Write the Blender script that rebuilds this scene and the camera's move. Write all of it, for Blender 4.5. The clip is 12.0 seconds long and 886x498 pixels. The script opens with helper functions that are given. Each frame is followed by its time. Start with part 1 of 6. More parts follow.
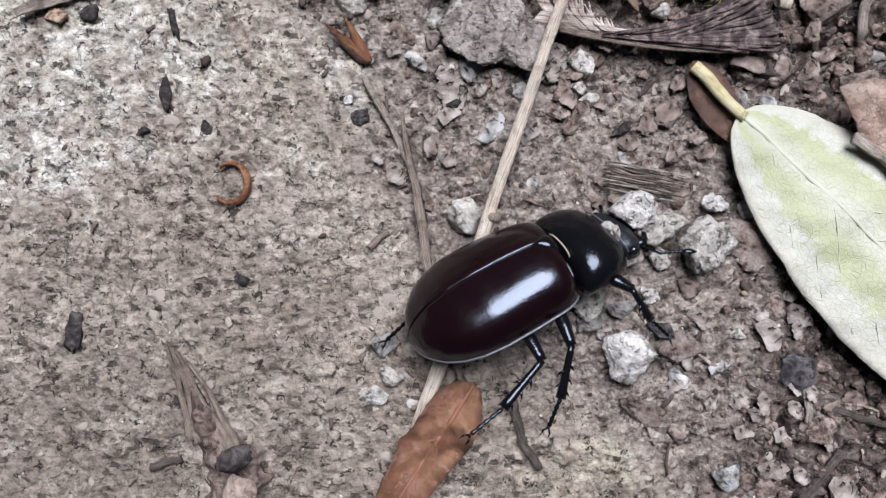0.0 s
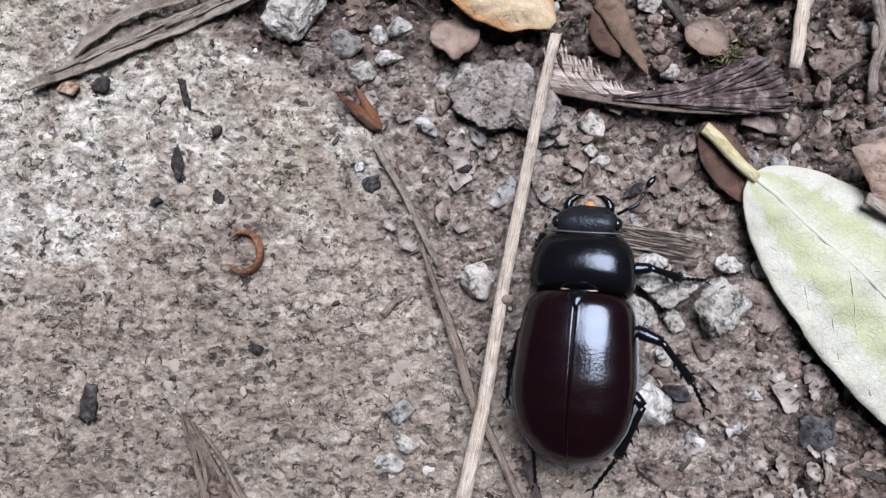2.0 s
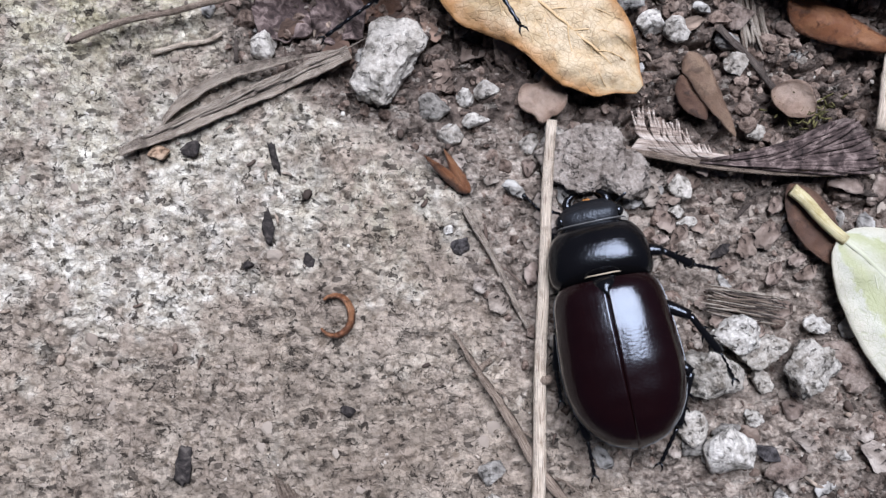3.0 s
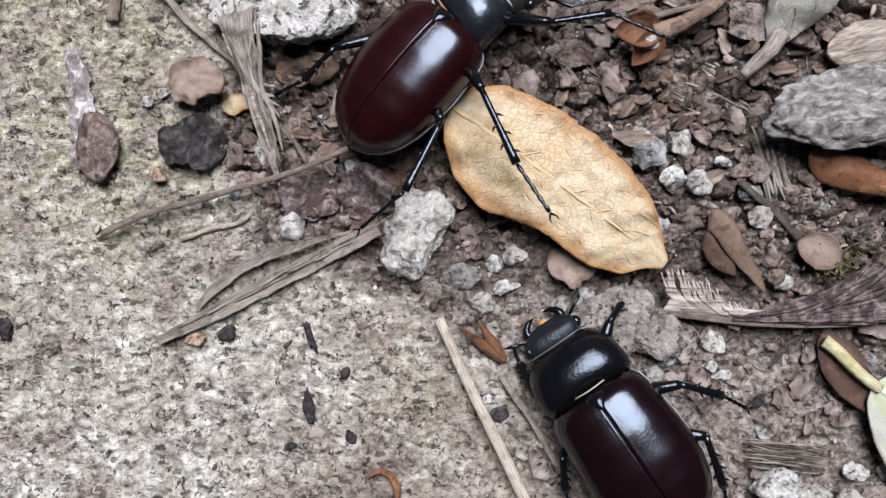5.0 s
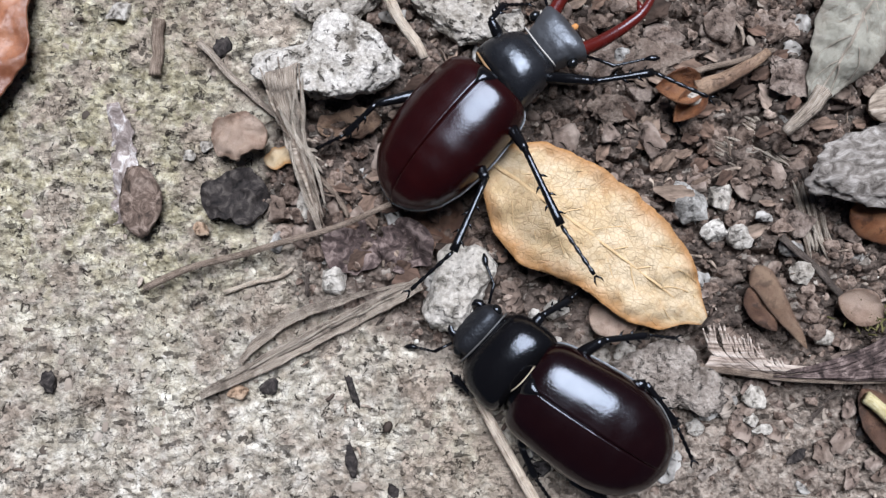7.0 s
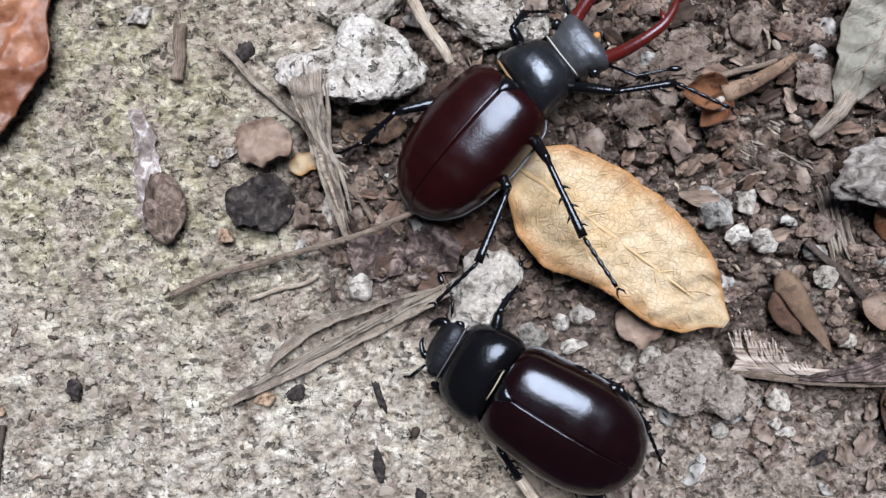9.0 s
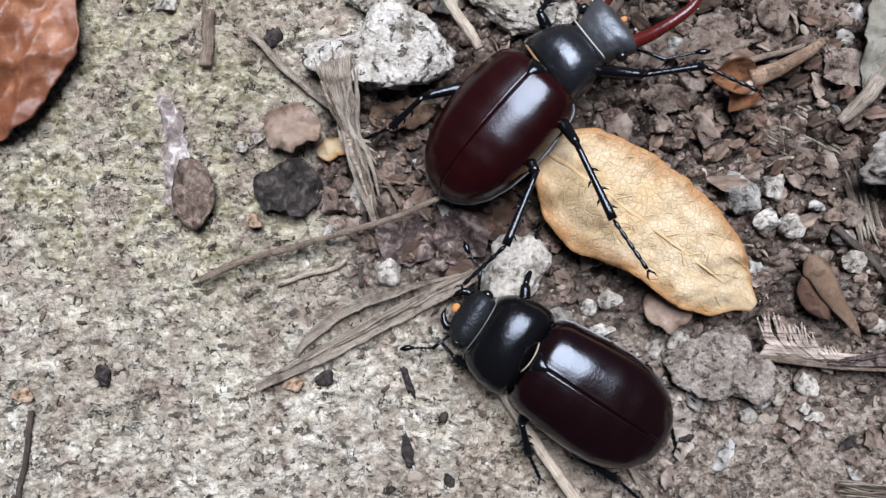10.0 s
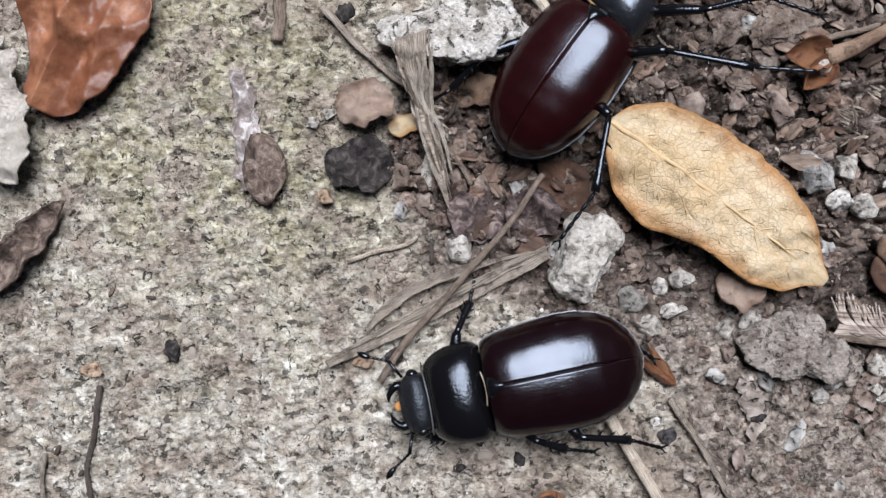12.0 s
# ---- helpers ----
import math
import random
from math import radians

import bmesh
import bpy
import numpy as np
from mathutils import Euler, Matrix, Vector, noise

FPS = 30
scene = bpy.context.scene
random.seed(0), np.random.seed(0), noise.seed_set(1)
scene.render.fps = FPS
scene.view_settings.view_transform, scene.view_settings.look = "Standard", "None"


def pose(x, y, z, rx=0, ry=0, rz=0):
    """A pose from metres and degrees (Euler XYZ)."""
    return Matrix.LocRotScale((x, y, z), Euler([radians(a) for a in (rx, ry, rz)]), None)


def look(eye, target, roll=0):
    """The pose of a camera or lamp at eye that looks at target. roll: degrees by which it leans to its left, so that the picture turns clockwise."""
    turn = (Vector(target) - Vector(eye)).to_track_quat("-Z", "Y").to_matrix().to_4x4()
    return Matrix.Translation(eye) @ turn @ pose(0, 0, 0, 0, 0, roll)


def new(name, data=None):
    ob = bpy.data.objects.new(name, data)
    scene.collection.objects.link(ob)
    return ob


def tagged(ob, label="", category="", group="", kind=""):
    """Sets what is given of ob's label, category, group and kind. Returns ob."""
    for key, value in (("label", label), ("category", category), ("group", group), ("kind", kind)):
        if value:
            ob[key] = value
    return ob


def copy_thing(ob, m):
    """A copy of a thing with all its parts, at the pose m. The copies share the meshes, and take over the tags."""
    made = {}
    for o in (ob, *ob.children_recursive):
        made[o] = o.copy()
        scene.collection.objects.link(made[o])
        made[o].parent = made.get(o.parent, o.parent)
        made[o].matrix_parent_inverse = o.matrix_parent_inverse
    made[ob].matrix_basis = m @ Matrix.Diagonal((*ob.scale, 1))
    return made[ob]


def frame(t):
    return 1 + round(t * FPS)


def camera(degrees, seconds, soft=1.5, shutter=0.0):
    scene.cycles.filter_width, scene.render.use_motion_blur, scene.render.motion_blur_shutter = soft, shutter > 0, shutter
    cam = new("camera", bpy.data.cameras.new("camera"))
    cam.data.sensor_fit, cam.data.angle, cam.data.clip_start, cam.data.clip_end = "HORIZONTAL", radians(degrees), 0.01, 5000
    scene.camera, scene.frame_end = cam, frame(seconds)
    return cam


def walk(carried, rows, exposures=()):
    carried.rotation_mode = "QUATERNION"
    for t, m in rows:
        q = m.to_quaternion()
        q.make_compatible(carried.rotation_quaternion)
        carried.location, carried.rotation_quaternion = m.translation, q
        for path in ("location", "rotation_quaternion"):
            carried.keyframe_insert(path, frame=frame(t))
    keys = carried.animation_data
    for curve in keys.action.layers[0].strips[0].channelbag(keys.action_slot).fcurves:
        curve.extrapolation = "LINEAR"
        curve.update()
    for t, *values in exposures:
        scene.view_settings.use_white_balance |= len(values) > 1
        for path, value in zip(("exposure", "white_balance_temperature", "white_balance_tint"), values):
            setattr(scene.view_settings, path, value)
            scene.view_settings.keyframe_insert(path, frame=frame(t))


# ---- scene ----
MM = 0.001
cam = camera(56.0, 12.0, soft=1.35)

# The eye's path: seconds, then place in millimetres and turn in degrees; it looks almost straight down.
ROWS = [
    (0.0, 2.792, -3.646, 118.989, 2.311, 0.177, 1.644),
    (0.5, -0.021, 0.958, 119.394, 2.602, 0.286, 1.157),
    (1.0, -0.323, 1.658, 119.342, 2.825, 0.479, 0.844),
    (1.5, 1.557, 2.707, 119.367, 2.946, 0.597, 0.819),
    (2.0, 1.728, 3.890, 119.244, 3.170, 0.671, 0.722),
    (2.5, -4.724, 7.397, 120.514, 3.067, 0.877, 0.615),
    (3.0, -10.453, 13.244, 120.988, 2.893, 1.030, 0.384),
    (3.5, -12.848, 21.624, 121.316, 2.726, 1.023, 0.072),
    (3.7, -14.696, 26.077, 121.733, 2.777, 0.958, -0.310),
    (5.3, -15.938, 40.012, 123.781, 2.460, 0.924, -3.541),
    (5.5, -16.910, 41.304, 123.924, 2.457, 0.935, -3.635),
    (6.0, -16.902, 48.283, 124.071, 2.611, 0.882, -3.736),
    (6.5, -21.401, 47.032, 124.180, 2.583, 1.146, -3.197),
    (6.7, -20.588, 47.220, 124.437, 2.565, 1.115, -3.116),
    (8.3, -27.109, 48.870, 124.570, 0.962, 0.169, -3.255),
    (8.5, -27.558, 49.240, 124.502, 0.995, 0.130, -3.251),
    (9.0, -26.308, 52.084, 124.631, 0.836, 0.237, -3.412),
    (9.5, -27.719, 51.437, 124.546, 0.930, 0.216, -3.418),
    (10.0, -30.404, 49.498, 124.654, 1.118, 0.357, -3.455),
    (10.5, -30.294, 47.810, 124.273, 1.232, 0.256, -3.394),
    (11.0, -35.293, 49.623, 123.976, 1.031, 0.470, -3.366),
    (11.5, -41.026, 48.930, 123.704, 1.071, 0.518, -3.119),
    (12.0, -41.128, 46.645, 124.078, 1.153, 0.383, -3.034),
]
EXPOSURE = 0.39
walk(cam, [(t, pose(x * MM, y * MM, z * MM, a, b, c)) for t, x, y, z, a, b, c in ROWS],
     exposures=[(0.0, EXPOSURE, 5740.0, 14.5), (2.0, EXPOSURE, 5690.0, 15.4), (3.5, EXPOSURE - 0.02, 5690.0, 15.0), (5.5, EXPOSURE, 5810.0, 12.8), (8.5, EXPOSURE, 5840.0, 12.2), (11.5, EXPOSURE, 5840.0, 12.2), (12.0, EXPOSURE - 0.10, 5880.0, 12.4)])

# ---- daylight: a hazy bright sky, the sun veiled ----
SUN_UP, SUN_ROUND = 65.0, 12.0
world = bpy.data.worlds.new("sky")
scene.world = world
world.use_nodes = True
sky = world.node_tree.nodes.new("ShaderNodeTexSky")
sky.sky_type = "NISHITA"
sky.sun_disc = False
sky.sun_elevation, sky.sun_rotation = radians(SUN_UP), radians(SUN_ROUND)
sky.dust_density, sky.air_density, sky.ozone_density = 3.0, 1.0, 1.0
world.node_tree.links.new(sky.outputs[0], world.node_tree.nodes["Background"].inputs[0])
world.node_tree.nodes["Background"].inputs[1].default_value = 0.010
sun_data = bpy.data.lights.new("sun", "SUN")
sun_data.energy, sun_data.angle, sun_data.color = 5.0, radians(38), (1.0, 0.99, 0.975)
sun = new("sun", sun_data)
up, around = radians(SUN_UP), radians(SUN_ROUND)
sun_way = Vector((math.cos(up) * math.sin(around), math.cos(up) * math.cos(around), math.sin(up)))
sun.matrix_world = look(sun_way * 3.0, (0, 0, 0))


# ---- materials ----
class Nodes:
    """Short hand for a material's node tree."""

    def __init__(self, name, rough=0.6, ior=1.5, spec=0.5):
        self.mat = bpy.data.materials.new(name)
        self.mat.use_nodes = True
        self.tree = self.mat.node_tree
        self.bsdf = self.tree.nodes["Principled BSDF"]
        self.bsdf.inputs["Roughness"].default_value = rough
        self.bsdf.inputs["IOR"].default_value = ior
        self.bsdf.inputs["Specular IOR Level"].default_value = spec
        self.where = self.tree.nodes.new("ShaderNodeTexCoord").outputs["Object"]

    def put(self, value, socket):
        if isinstance(value, bpy.types.NodeSocket):
            self.tree.links.new(value, socket)
        elif isinstance(value, tuple) and len(value) == 3 and socket.type == "RGBA":
            socket.default_value = (*value, 1.0)
        else:
            socket.default_value = value

    def noise(self, scale, detail=3.0, rough=0.55, where=None, warp=0.0, colour=False):
        n = self.tree.nodes.new("ShaderNodeTexNoise")
        n.inputs["Scale"].default_value, n.inputs["Detail"].default_value = scale, detail
        n.inputs["Roughness"].default_value, n.inputs["Distortion"].default_value = rough, warp
        self.put(self.where if where is None else where, n.inputs["Vector"])
        return n.outputs["Color" if colour else "Fac"]

    def cells(self, scale, feature="F1", where=None, jitter=1.0, metric="EUCLIDEAN", out="Distance"):
        n = self.tree.nodes.new("ShaderNodeTexVoronoi")
        n.feature, n.distance = feature, metric
        n.inputs["Scale"].default_value, n.inputs["Randomness"].default_value = scale, jitter
        self.put(self.where if where is None else where, n.inputs["Vector"])
        return n.outputs[out]

    def flakes(self, scale, wide=1.0, tall=1.7):
        """Angular broken flakes: one grey value each."""
        where = self.stretch(wide, tall, 1.0)
        n = self.tree.nodes.new("ShaderNodeSeparateColor")
        self.put(self.cells(scale, "F1", where, 1.0, "CHEBYCHEV", "Color"), n.inputs[0])
        return n.outputs[0]

    def stretch(self, sx, sy, sz, where=None):
        n = self.tree.nodes.new("ShaderNodeMapping")
        n.inputs["Scale"].default_value = (sx, sy, sz)
        self.put(self.where if where is None else where, n.inputs["Vector"])
        return n.outputs[0]

    def ramp(self, fac, *stops):
        n = self.tree.nodes.new("ShaderNodeValToRGB")
        el = n.color_ramp.elements
        for i, (at, c) in enumerate(stops):
            e = el[i] if i < 2 else el.new(at)
            e.position = at
            e.color = (*c, 1.0) if isinstance(c, tuple) else (c, c, c, 1.0)
        self.put(fac, n.inputs[0])
        return n.outputs[0]

    def mix(self, fac, a, b, how="MIX"):
        n = self.tree.nodes.new("ShaderNodeMix")
        n.data_type, n.blend_type = "RGBA", how
        self.put(fac, n.inputs[0]), self.put(a, n.inputs[6]), self.put(b, n.inputs[7])
        return n.outputs[2]

    def maths(self, how, a, b=0.0, clamp=False):
        n = self.tree.nodes.new("ShaderNodeMath")
        n.operation, n.use_clamp = how, clamp
        self.put(a, n.inputs[0]), self.put(b, n.inputs[1])
        return n.outputs[0]

    def layer(self, name):
        n = self.tree.nodes.new("ShaderNodeAttribute")
        n.attribute_name = name
        return n

    def uv(self):
        n = self.tree.nodes.new("ShaderNodeUVMap")
        n.uv_map = "UVMap"
        return n.outputs[0]

    def own(self):
        return self.tree.nodes.new("ShaderNodeObjectInfo").outputs["Random"]

    def island(self):
        return self.tree.nodes.new("ShaderNodeNewGeometry").outputs["Random Per Island"]

    def done(self, colour, height=None, strength=0.5, distance=0.0003, rough=None):
        self.put(colour, self.bsdf.inputs["Base Color"])
        if rough is not None:
            self.put(rough, self.bsdf.inputs["Roughness"])
        if height is not None:
            b = self.tree.nodes.new("ShaderNodeBump")
            b.inputs["Strength"].default_value, b.inputs["Distance"].default_value = strength, distance
            self.put(height, b.inputs["Height"])
            self.tree.links.new(b.outputs[0], self.bsdf.inputs["Normal"])
        return self.mat


def ground_material():
    n = Nodes("trodden_ground", 0.92, spec=0.2)
    slab, crumb = n.layer("slab").outputs["Fac"], n.layer("crumb").outputs["Fac"]
    lichen, moss = n.layer("lichen").outputs["Fac"], n.layer("moss").outputs["Fac"]
    fine = n.noise(1300, 3, 0.6)
    mid = n.noise(420, 4, 0.6)
    blotch = n.noise(210, 5, 0.62, warp=0.6)
    patches = n.noise(95, 7, 0.72, warp=0.5)
    stone = n.ramp(patches, (0.36, (0.215, 0.176, 0.142)), (0.50, (0.30, 0.252, 0.206)), (0.64, (0.365, 0.318, 0.264)))
    # whitish lichen: whole crusts where it grows, broken towards their margins
    crust = n.maths("ADD", n.maths("MULTIPLY", lichen, 0.50), n.maths("MULTIPLY", n.maths("SUBTRACT", n.noise(130, 5, 0.6), 0.5), 2.2))
    pale = n.ramp(crust, (0.22, 0.0), (0.42, 0.6), (0.75, 1.0))
    stone = n.mix(n.maths("MULTIPLY", pale, 0.92), stone, n.ramp(n.noise(380, 5, 0.68), (0.36, (0.35, 0.315, 0.255)), (0.50, (0.50, 0.472, 0.408)), (0.62, (0.67, 0.648, 0.59))))
    # broad patches of darker brown
    stone = n.mix(n.maths("MULTIPLY", n.layer("brown_patches").outputs["Fac"], n.ramp(n.noise(150, 6, 0.7), (0.40, 0.2), (0.56, 0.9))), stone, (0.155, 0.126, 0.102))
    green = n.ramp(n.noise(420, 5, 0.7), (0.38, (0.19, 0.168, 0.10)), (0.50, (0.325, 0.297, 0.198)), (0.60, (0.45, 0.422, 0.318)))
    stone = n.mix(n.maths("MULTIPLY", moss, n.ramp(n.noise(130, 6, 0.7), (0.43, 0.10), (0.55, 0.92))), stone, green)
    stone = n.mix(n.ramp(n.noise(230, 4, 0.65), (0.40, 0.35), (0.60, 1.0)), stone, n.ramp(n.noise(820, 2.5, 0.55), (0.36, (0.56, 0.53, 0.50)), (0.47, (0.98, 0.97, 0.96)), (0.64, (1.30, 1.30, 1.30))), "MULTIPLY")
    stone = n.mix(n.ramp(n.noise(62, 6, 0.72, warp=0.5), (0.38, 0.34), (0.47, 0.0)), stone, (0.20, 0.158, 0.122))
    # short dark cracks, squiggly dark lines and dark specks
    veins = n.maths("ABSOLUTE", n.maths("SUBTRACT", n.noise(520, 1.5, 0.5, warp=0.5), 0.5))
    here = n.ramp(n.noise(170, 3, 0.6), (0.44, 0.0), (0.56, 1.0))
    stone = n.mix(n.maths("MULTIPLY", n.ramp(veins, (0.0, 0.9), (0.018, 0.0)), here), stone, (0.055, 0.042, 0.032))
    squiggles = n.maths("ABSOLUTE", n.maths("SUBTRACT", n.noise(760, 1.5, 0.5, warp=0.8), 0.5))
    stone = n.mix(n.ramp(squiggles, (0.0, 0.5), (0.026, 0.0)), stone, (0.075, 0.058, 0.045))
    specks = n.ramp(n.noise(620, 4, 0.72, warp=0.6), (0.375, 1.0), (0.395, 0.0))
    stone = n.mix(n.maths("MULTIPLY", specks, 0.9), stone, (0.03, 0.024, 0.019))
    soil = n.ramp(n.maths("ADD", n.maths("MULTIPLY", fine, 0.5), n.maths("MULTIPLY", mid, 0.5)),
                  (0.36, (0.075, 0.058, 0.047)), (0.45, (0.18, 0.146, 0.12)), (0.53, (0.285, 0.24, 0.20)), (0.66, (0.44, 0.39, 0.335)))
    # broken soil is darker; crumb also carries the painted shade spots
    soil = n.mix(n.ramp(crumb, (0.38, 0.08), (0.85, 0.85)), soil, n.ramp(mid, (0.38, (0.042, 0.031, 0.026)), (0.64, (0.155, 0.118, 0.098))))
    flecks = n.ramp(n.flakes(700), (0.95, 0.0), (0.97, 1.0))
    soil = n.mix(n.maths("MULTIPLY", flecks, 0.4), soil, (0.50, 0.46, 0.40))
    colour = n.mix(slab, soil, stone)
    chip, chip2 = n.flakes(560, 0.85, 1.35), n.flakes(1050, 0.85, 1.3)
    broken = n.maths("ADD", n.maths("MULTIPLY", chip, 0.5), n.maths("MULTIPLY", chip2, 0.5))
    colour = n.mix(0.6, colour, n.ramp(broken, (0.12, (0.46, 0.44, 0.42)), (0.5, (1.0, 0.98, 0.96)), (0.9, (1.42, 1.40, 1.38))), "MULTIPLY")
    # shade in gaps and pits between flakes is painted into the colour
    gaps = n.maths("MULTIPLY", n.ramp(chip2, (0.10, 1.0), (0.16, 0.0)), n.ramp(n.noise(300, 3, 0.6), (0.46, 0.0), (0.56, 1.0)))
    colour = n.mix(n.maths("MULTIPLY", gaps, 0.7), colour, (0.03, 0.024, 0.02))
    pits = n.maths("MULTIPLY", n.ramp(n.flakes(300, 1.0, 2.0), (0.06, 1.0), (0.10, 0.0)), n.ramp(n.noise(700, 3, 0.6), (0.44, 0.0), (0.54, 1.0)))
    colour = n.mix(n.maths("MULTIPLY", pits, 0.3), colour, (0.04, 0.032, 0.026))
    low = n.maths("ADD", n.maths("ADD", pits, gaps), n.maths("MULTIPLY", n.maths("ADD", specks, pits), 0.8))
    height = n.maths("ADD", n.maths("ADD", n.maths("MULTIPLY", fine, 0.4), n.maths("ADD", n.maths("MULTIPLY", blotch, 1.0), n.maths("MULTIPLY", broken, 0.7))), n.maths("SUBTRACT", n.noise(600, 4, 0.7), n.maths("MULTIPLY", low, 0.4)))
    return n.done(colour, height, 1.0, 0.0009)


def stone_material(name, dark, base, light, scale=1.0, bump=0.8, pitted=0.55):
    """Broken stone: cloudy tone, small darker pits, fine grain."""
    n = Nodes(name, 0.9, spec=0.25)
    own = n.own()
    c = n.ramp(n.noise(330 * scale, 6, 0.66), (0.36, dark), (0.45, base), (0.60, light))
    holes = n.ramp(n.noise(820 * scale, 3, 0.6, warp=0.4), (0.36, 1.0), (0.41, 0.0))
    c = n.mix(n.maths("MULTIPLY", holes, pitted), c, tuple(k * 0.55 for k in dark))
    chip = n.flakes(520 * scale, 0.8, 1.3)
    c = n.mix(0.4, c, n.ramp(chip, (0.0, (0.66, 0.64, 0.61)), (1.0, (1.25, 1.24, 1.23))), "MULTIPLY")
    c = n.mix(0.6, c, n.ramp(n.noise(1900 * scale, 2), (0.38, (0.72, 0.70, 0.68)), (0.62, (1.25, 1.25, 1.25))), "MULTIPLY")
    c = n.mix(1.0, c, n.ramp(own, (0.0, (0.86, 0.83, 0.79)), (1.0, (1.12, 1.12, 1.12))), "MULTIPLY")
    h = n.maths("SUBTRACT", n.maths("ADD", n.noise(700 * scale, 5, 0.7), n.maths("MULTIPLY", chip, 0.45)), n.maths("MULTIPLY", holes, 0.7))
    return n.done(c, h, bump, 0.0013)


def clod_material():
    n = Nodes("crumbled_soil", 0.95, spec=0.15)
    k = n.island()
    c = n.ramp(n.noise(900, 4, 0.65), (0.38, (0.06, 0.044, 0.036)), (0.48, (0.155, 0.117, 0.096)), (0.60, (0.28, 0.225, 0.19)))
    c = n.mix(1.0, c, n.ramp(k, (0.0, (0.62, 0.58, 0.55)), (0.7, (1.05, 1.0, 0.96)), (0.97, (1.25, 1.22, 1.18)), (1.0, (1.7, 1.7, 1.65))), "MULTIPLY")
    return n.done(c, n.noise(1300, 4, 0.7), 1.0, 0.0007)


def grit_material():
    n = Nodes("pale_grit", 0.85, spec=0.3)
    k = n.island()
    c = n.ramp(k, (0.0, (0.06, 0.048, 0.038)), (0.10, (0.12, 0.096, 0.078)), (0.14, (0.22, 0.18, 0.145)), (0.86, (0.31, 0.262, 0.215)), (0.96, (0.40, 0.36, 0.31)), (1.0, (0.56, 0.53, 0.47)))
    return n.done(c, n.noise(2500, 2), 0.3, 0.0002)


def straw_material(name, dark, base, light, rough=0.6, blotch=0.6, relief=0.9):
    """Dry fibre; the grain runs along the UV map's first axis."""
    n = Nodes(name, rough, spec=0.3)
    along = n.stretch(9, 70, 1, n.uv())
    grain = n.noise(1.0, 4, 0.6, along)
    c = n.ramp(grain, (0.36, dark), (0.48, base), (0.62, light))
    c = n.mix(n.maths("MULTIPLY", n.ramp(n.noise(420, 5, 0.7), (0.50, 0.0), (0.64, 1.0)), blotch), c, dark)
    return n.done(c, n.maths("ADD", grain, n.noise(800, 4, 0.65)), relief, 0.0004)


def leaf_material(name, ground, tone, vein, edge, patch=None, crack=0.7, rough=0.55, stain=0.5, mottle=0.5, relief=0.8, net=46, line=0.04):
    """Dry leaf: veins by cells in its own length and width, margin of another colour."""
    n = Nodes(name, rough, spec=0.35)
    uv = n.uv()
    sep = n.tree.nodes.new("ShaderNodeSeparateXYZ")
    n.put(uv, sep.inputs[0])
    across = n.maths("ABSOLUTE", n.maths("SUBTRACT", sep.outputs[1], 0.5))
    wobble = n.noise(260, 3, 0.6)
    c = n.mix(n.ramp(n.noise(190, 5, 0.65), (0.40, 0.0), (0.60, 1.0)), ground, tone)
    if patch:
        inner = n.ramp(n.maths("ADD", across, n.maths("MULTIPLY", n.noise(330, 4, 0.75), 0.36)), (0.44, 1.0), (0.50, 0.0))
        core = n.ramp(n.maths("ADD", across, n.maths("MULTIPLY", n.noise(120, 3, 0.6), 0.25)), (0.16, 0.25), (0.30, 1.0))
        c = n.mix(n.maths("MULTIPLY", n.maths("MULTIPLY", inner, core), 0.9), c, patch)
    rim = n.ramp(n.maths("ADD", across, n.maths("MULTIPLY", wobble, 0.2)), (0.42, 0.0), (0.58, 1.0))
    c = n.mix(n.maths("MULTIPLY", rim, stain), c, edge)
    mesh = n.cells(net, "DISTANCE_TO_EDGE", n.stretch(1.0, 0.5, 1, uv))
    mesh2 = n.cells(net * 2.1, "DISTANCE_TO_EDGE", n.stretch(1.0, 0.5, 1, uv))
    lines = n.maths("MAXIMUM", n.ramp(mesh, (line * 0.25, 1.0), (line, 0.0)), n.maths("MULTIPLY", n.ramp(mesh2, (line * 0.3, 1.0), (line * 1.2, 0.0)), 0.6))
    c = n.mix(n.maths("MULTIPLY", lines, crack), c, vein)
    c = n.mix(n.maths("MULTIPLY", n.ramp(n.noise(520, 4, 0.7), (0.54, 0.0), (0.66, 1.0)), mottle), c, edge)
    return n.done(c, n.maths("SUBTRACT", n.noise(500, 4, 0.6), n.maths("MULTIPLY", lines, 0.5 * min(1.0, crack * 2))), relief, 0.0007)


def bark_material(name, dark, base, light, sx=1.0, sy=1.0):
    n = Nodes(name, 0.85, spec=0.25)
    w = n.stretch(sx, sy, 1.0)
    g = n.noise(600, 5, 0.65, w, 0.6)
    c = n.ramp(g, (0.34, dark), (0.5, base), (0.66, light))
    c = n.mix(n.ramp(n.noise(250, 3), (0.5, 0.0), (0.7, 0.4)), c, dark)
    return n.done(c, g, 0.9, 0.0006)


def chitin(name, dark, light, rough, bump=0.25, grain=2600.0, spec=0.5, stripes=False):
    n = Nodes(name, rough, 1.52, spec)
    c = n.mix(n.noise(180, 4, 0.6), dark, light)
    # the sky's blue in the highlights is put into the specular tint
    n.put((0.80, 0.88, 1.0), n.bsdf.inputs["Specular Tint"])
    h = n.noise(grain, 2, 0.5)
    if stripes:
        h = n.maths("ADD", n.maths("MULTIPLY", h, 0.5), n.maths("MULTIPLY", n.noise(1.0, 3, 0.6, n.stretch(1400, 120, 300)), 0.7))
    r = n.ramp(n.noise(420, 4, 0.65), (0.3, rough * 0.85), (0.75, min(1.0, rough * 1.35)))
    return n.done(c, h, bump, 0.00012, r)


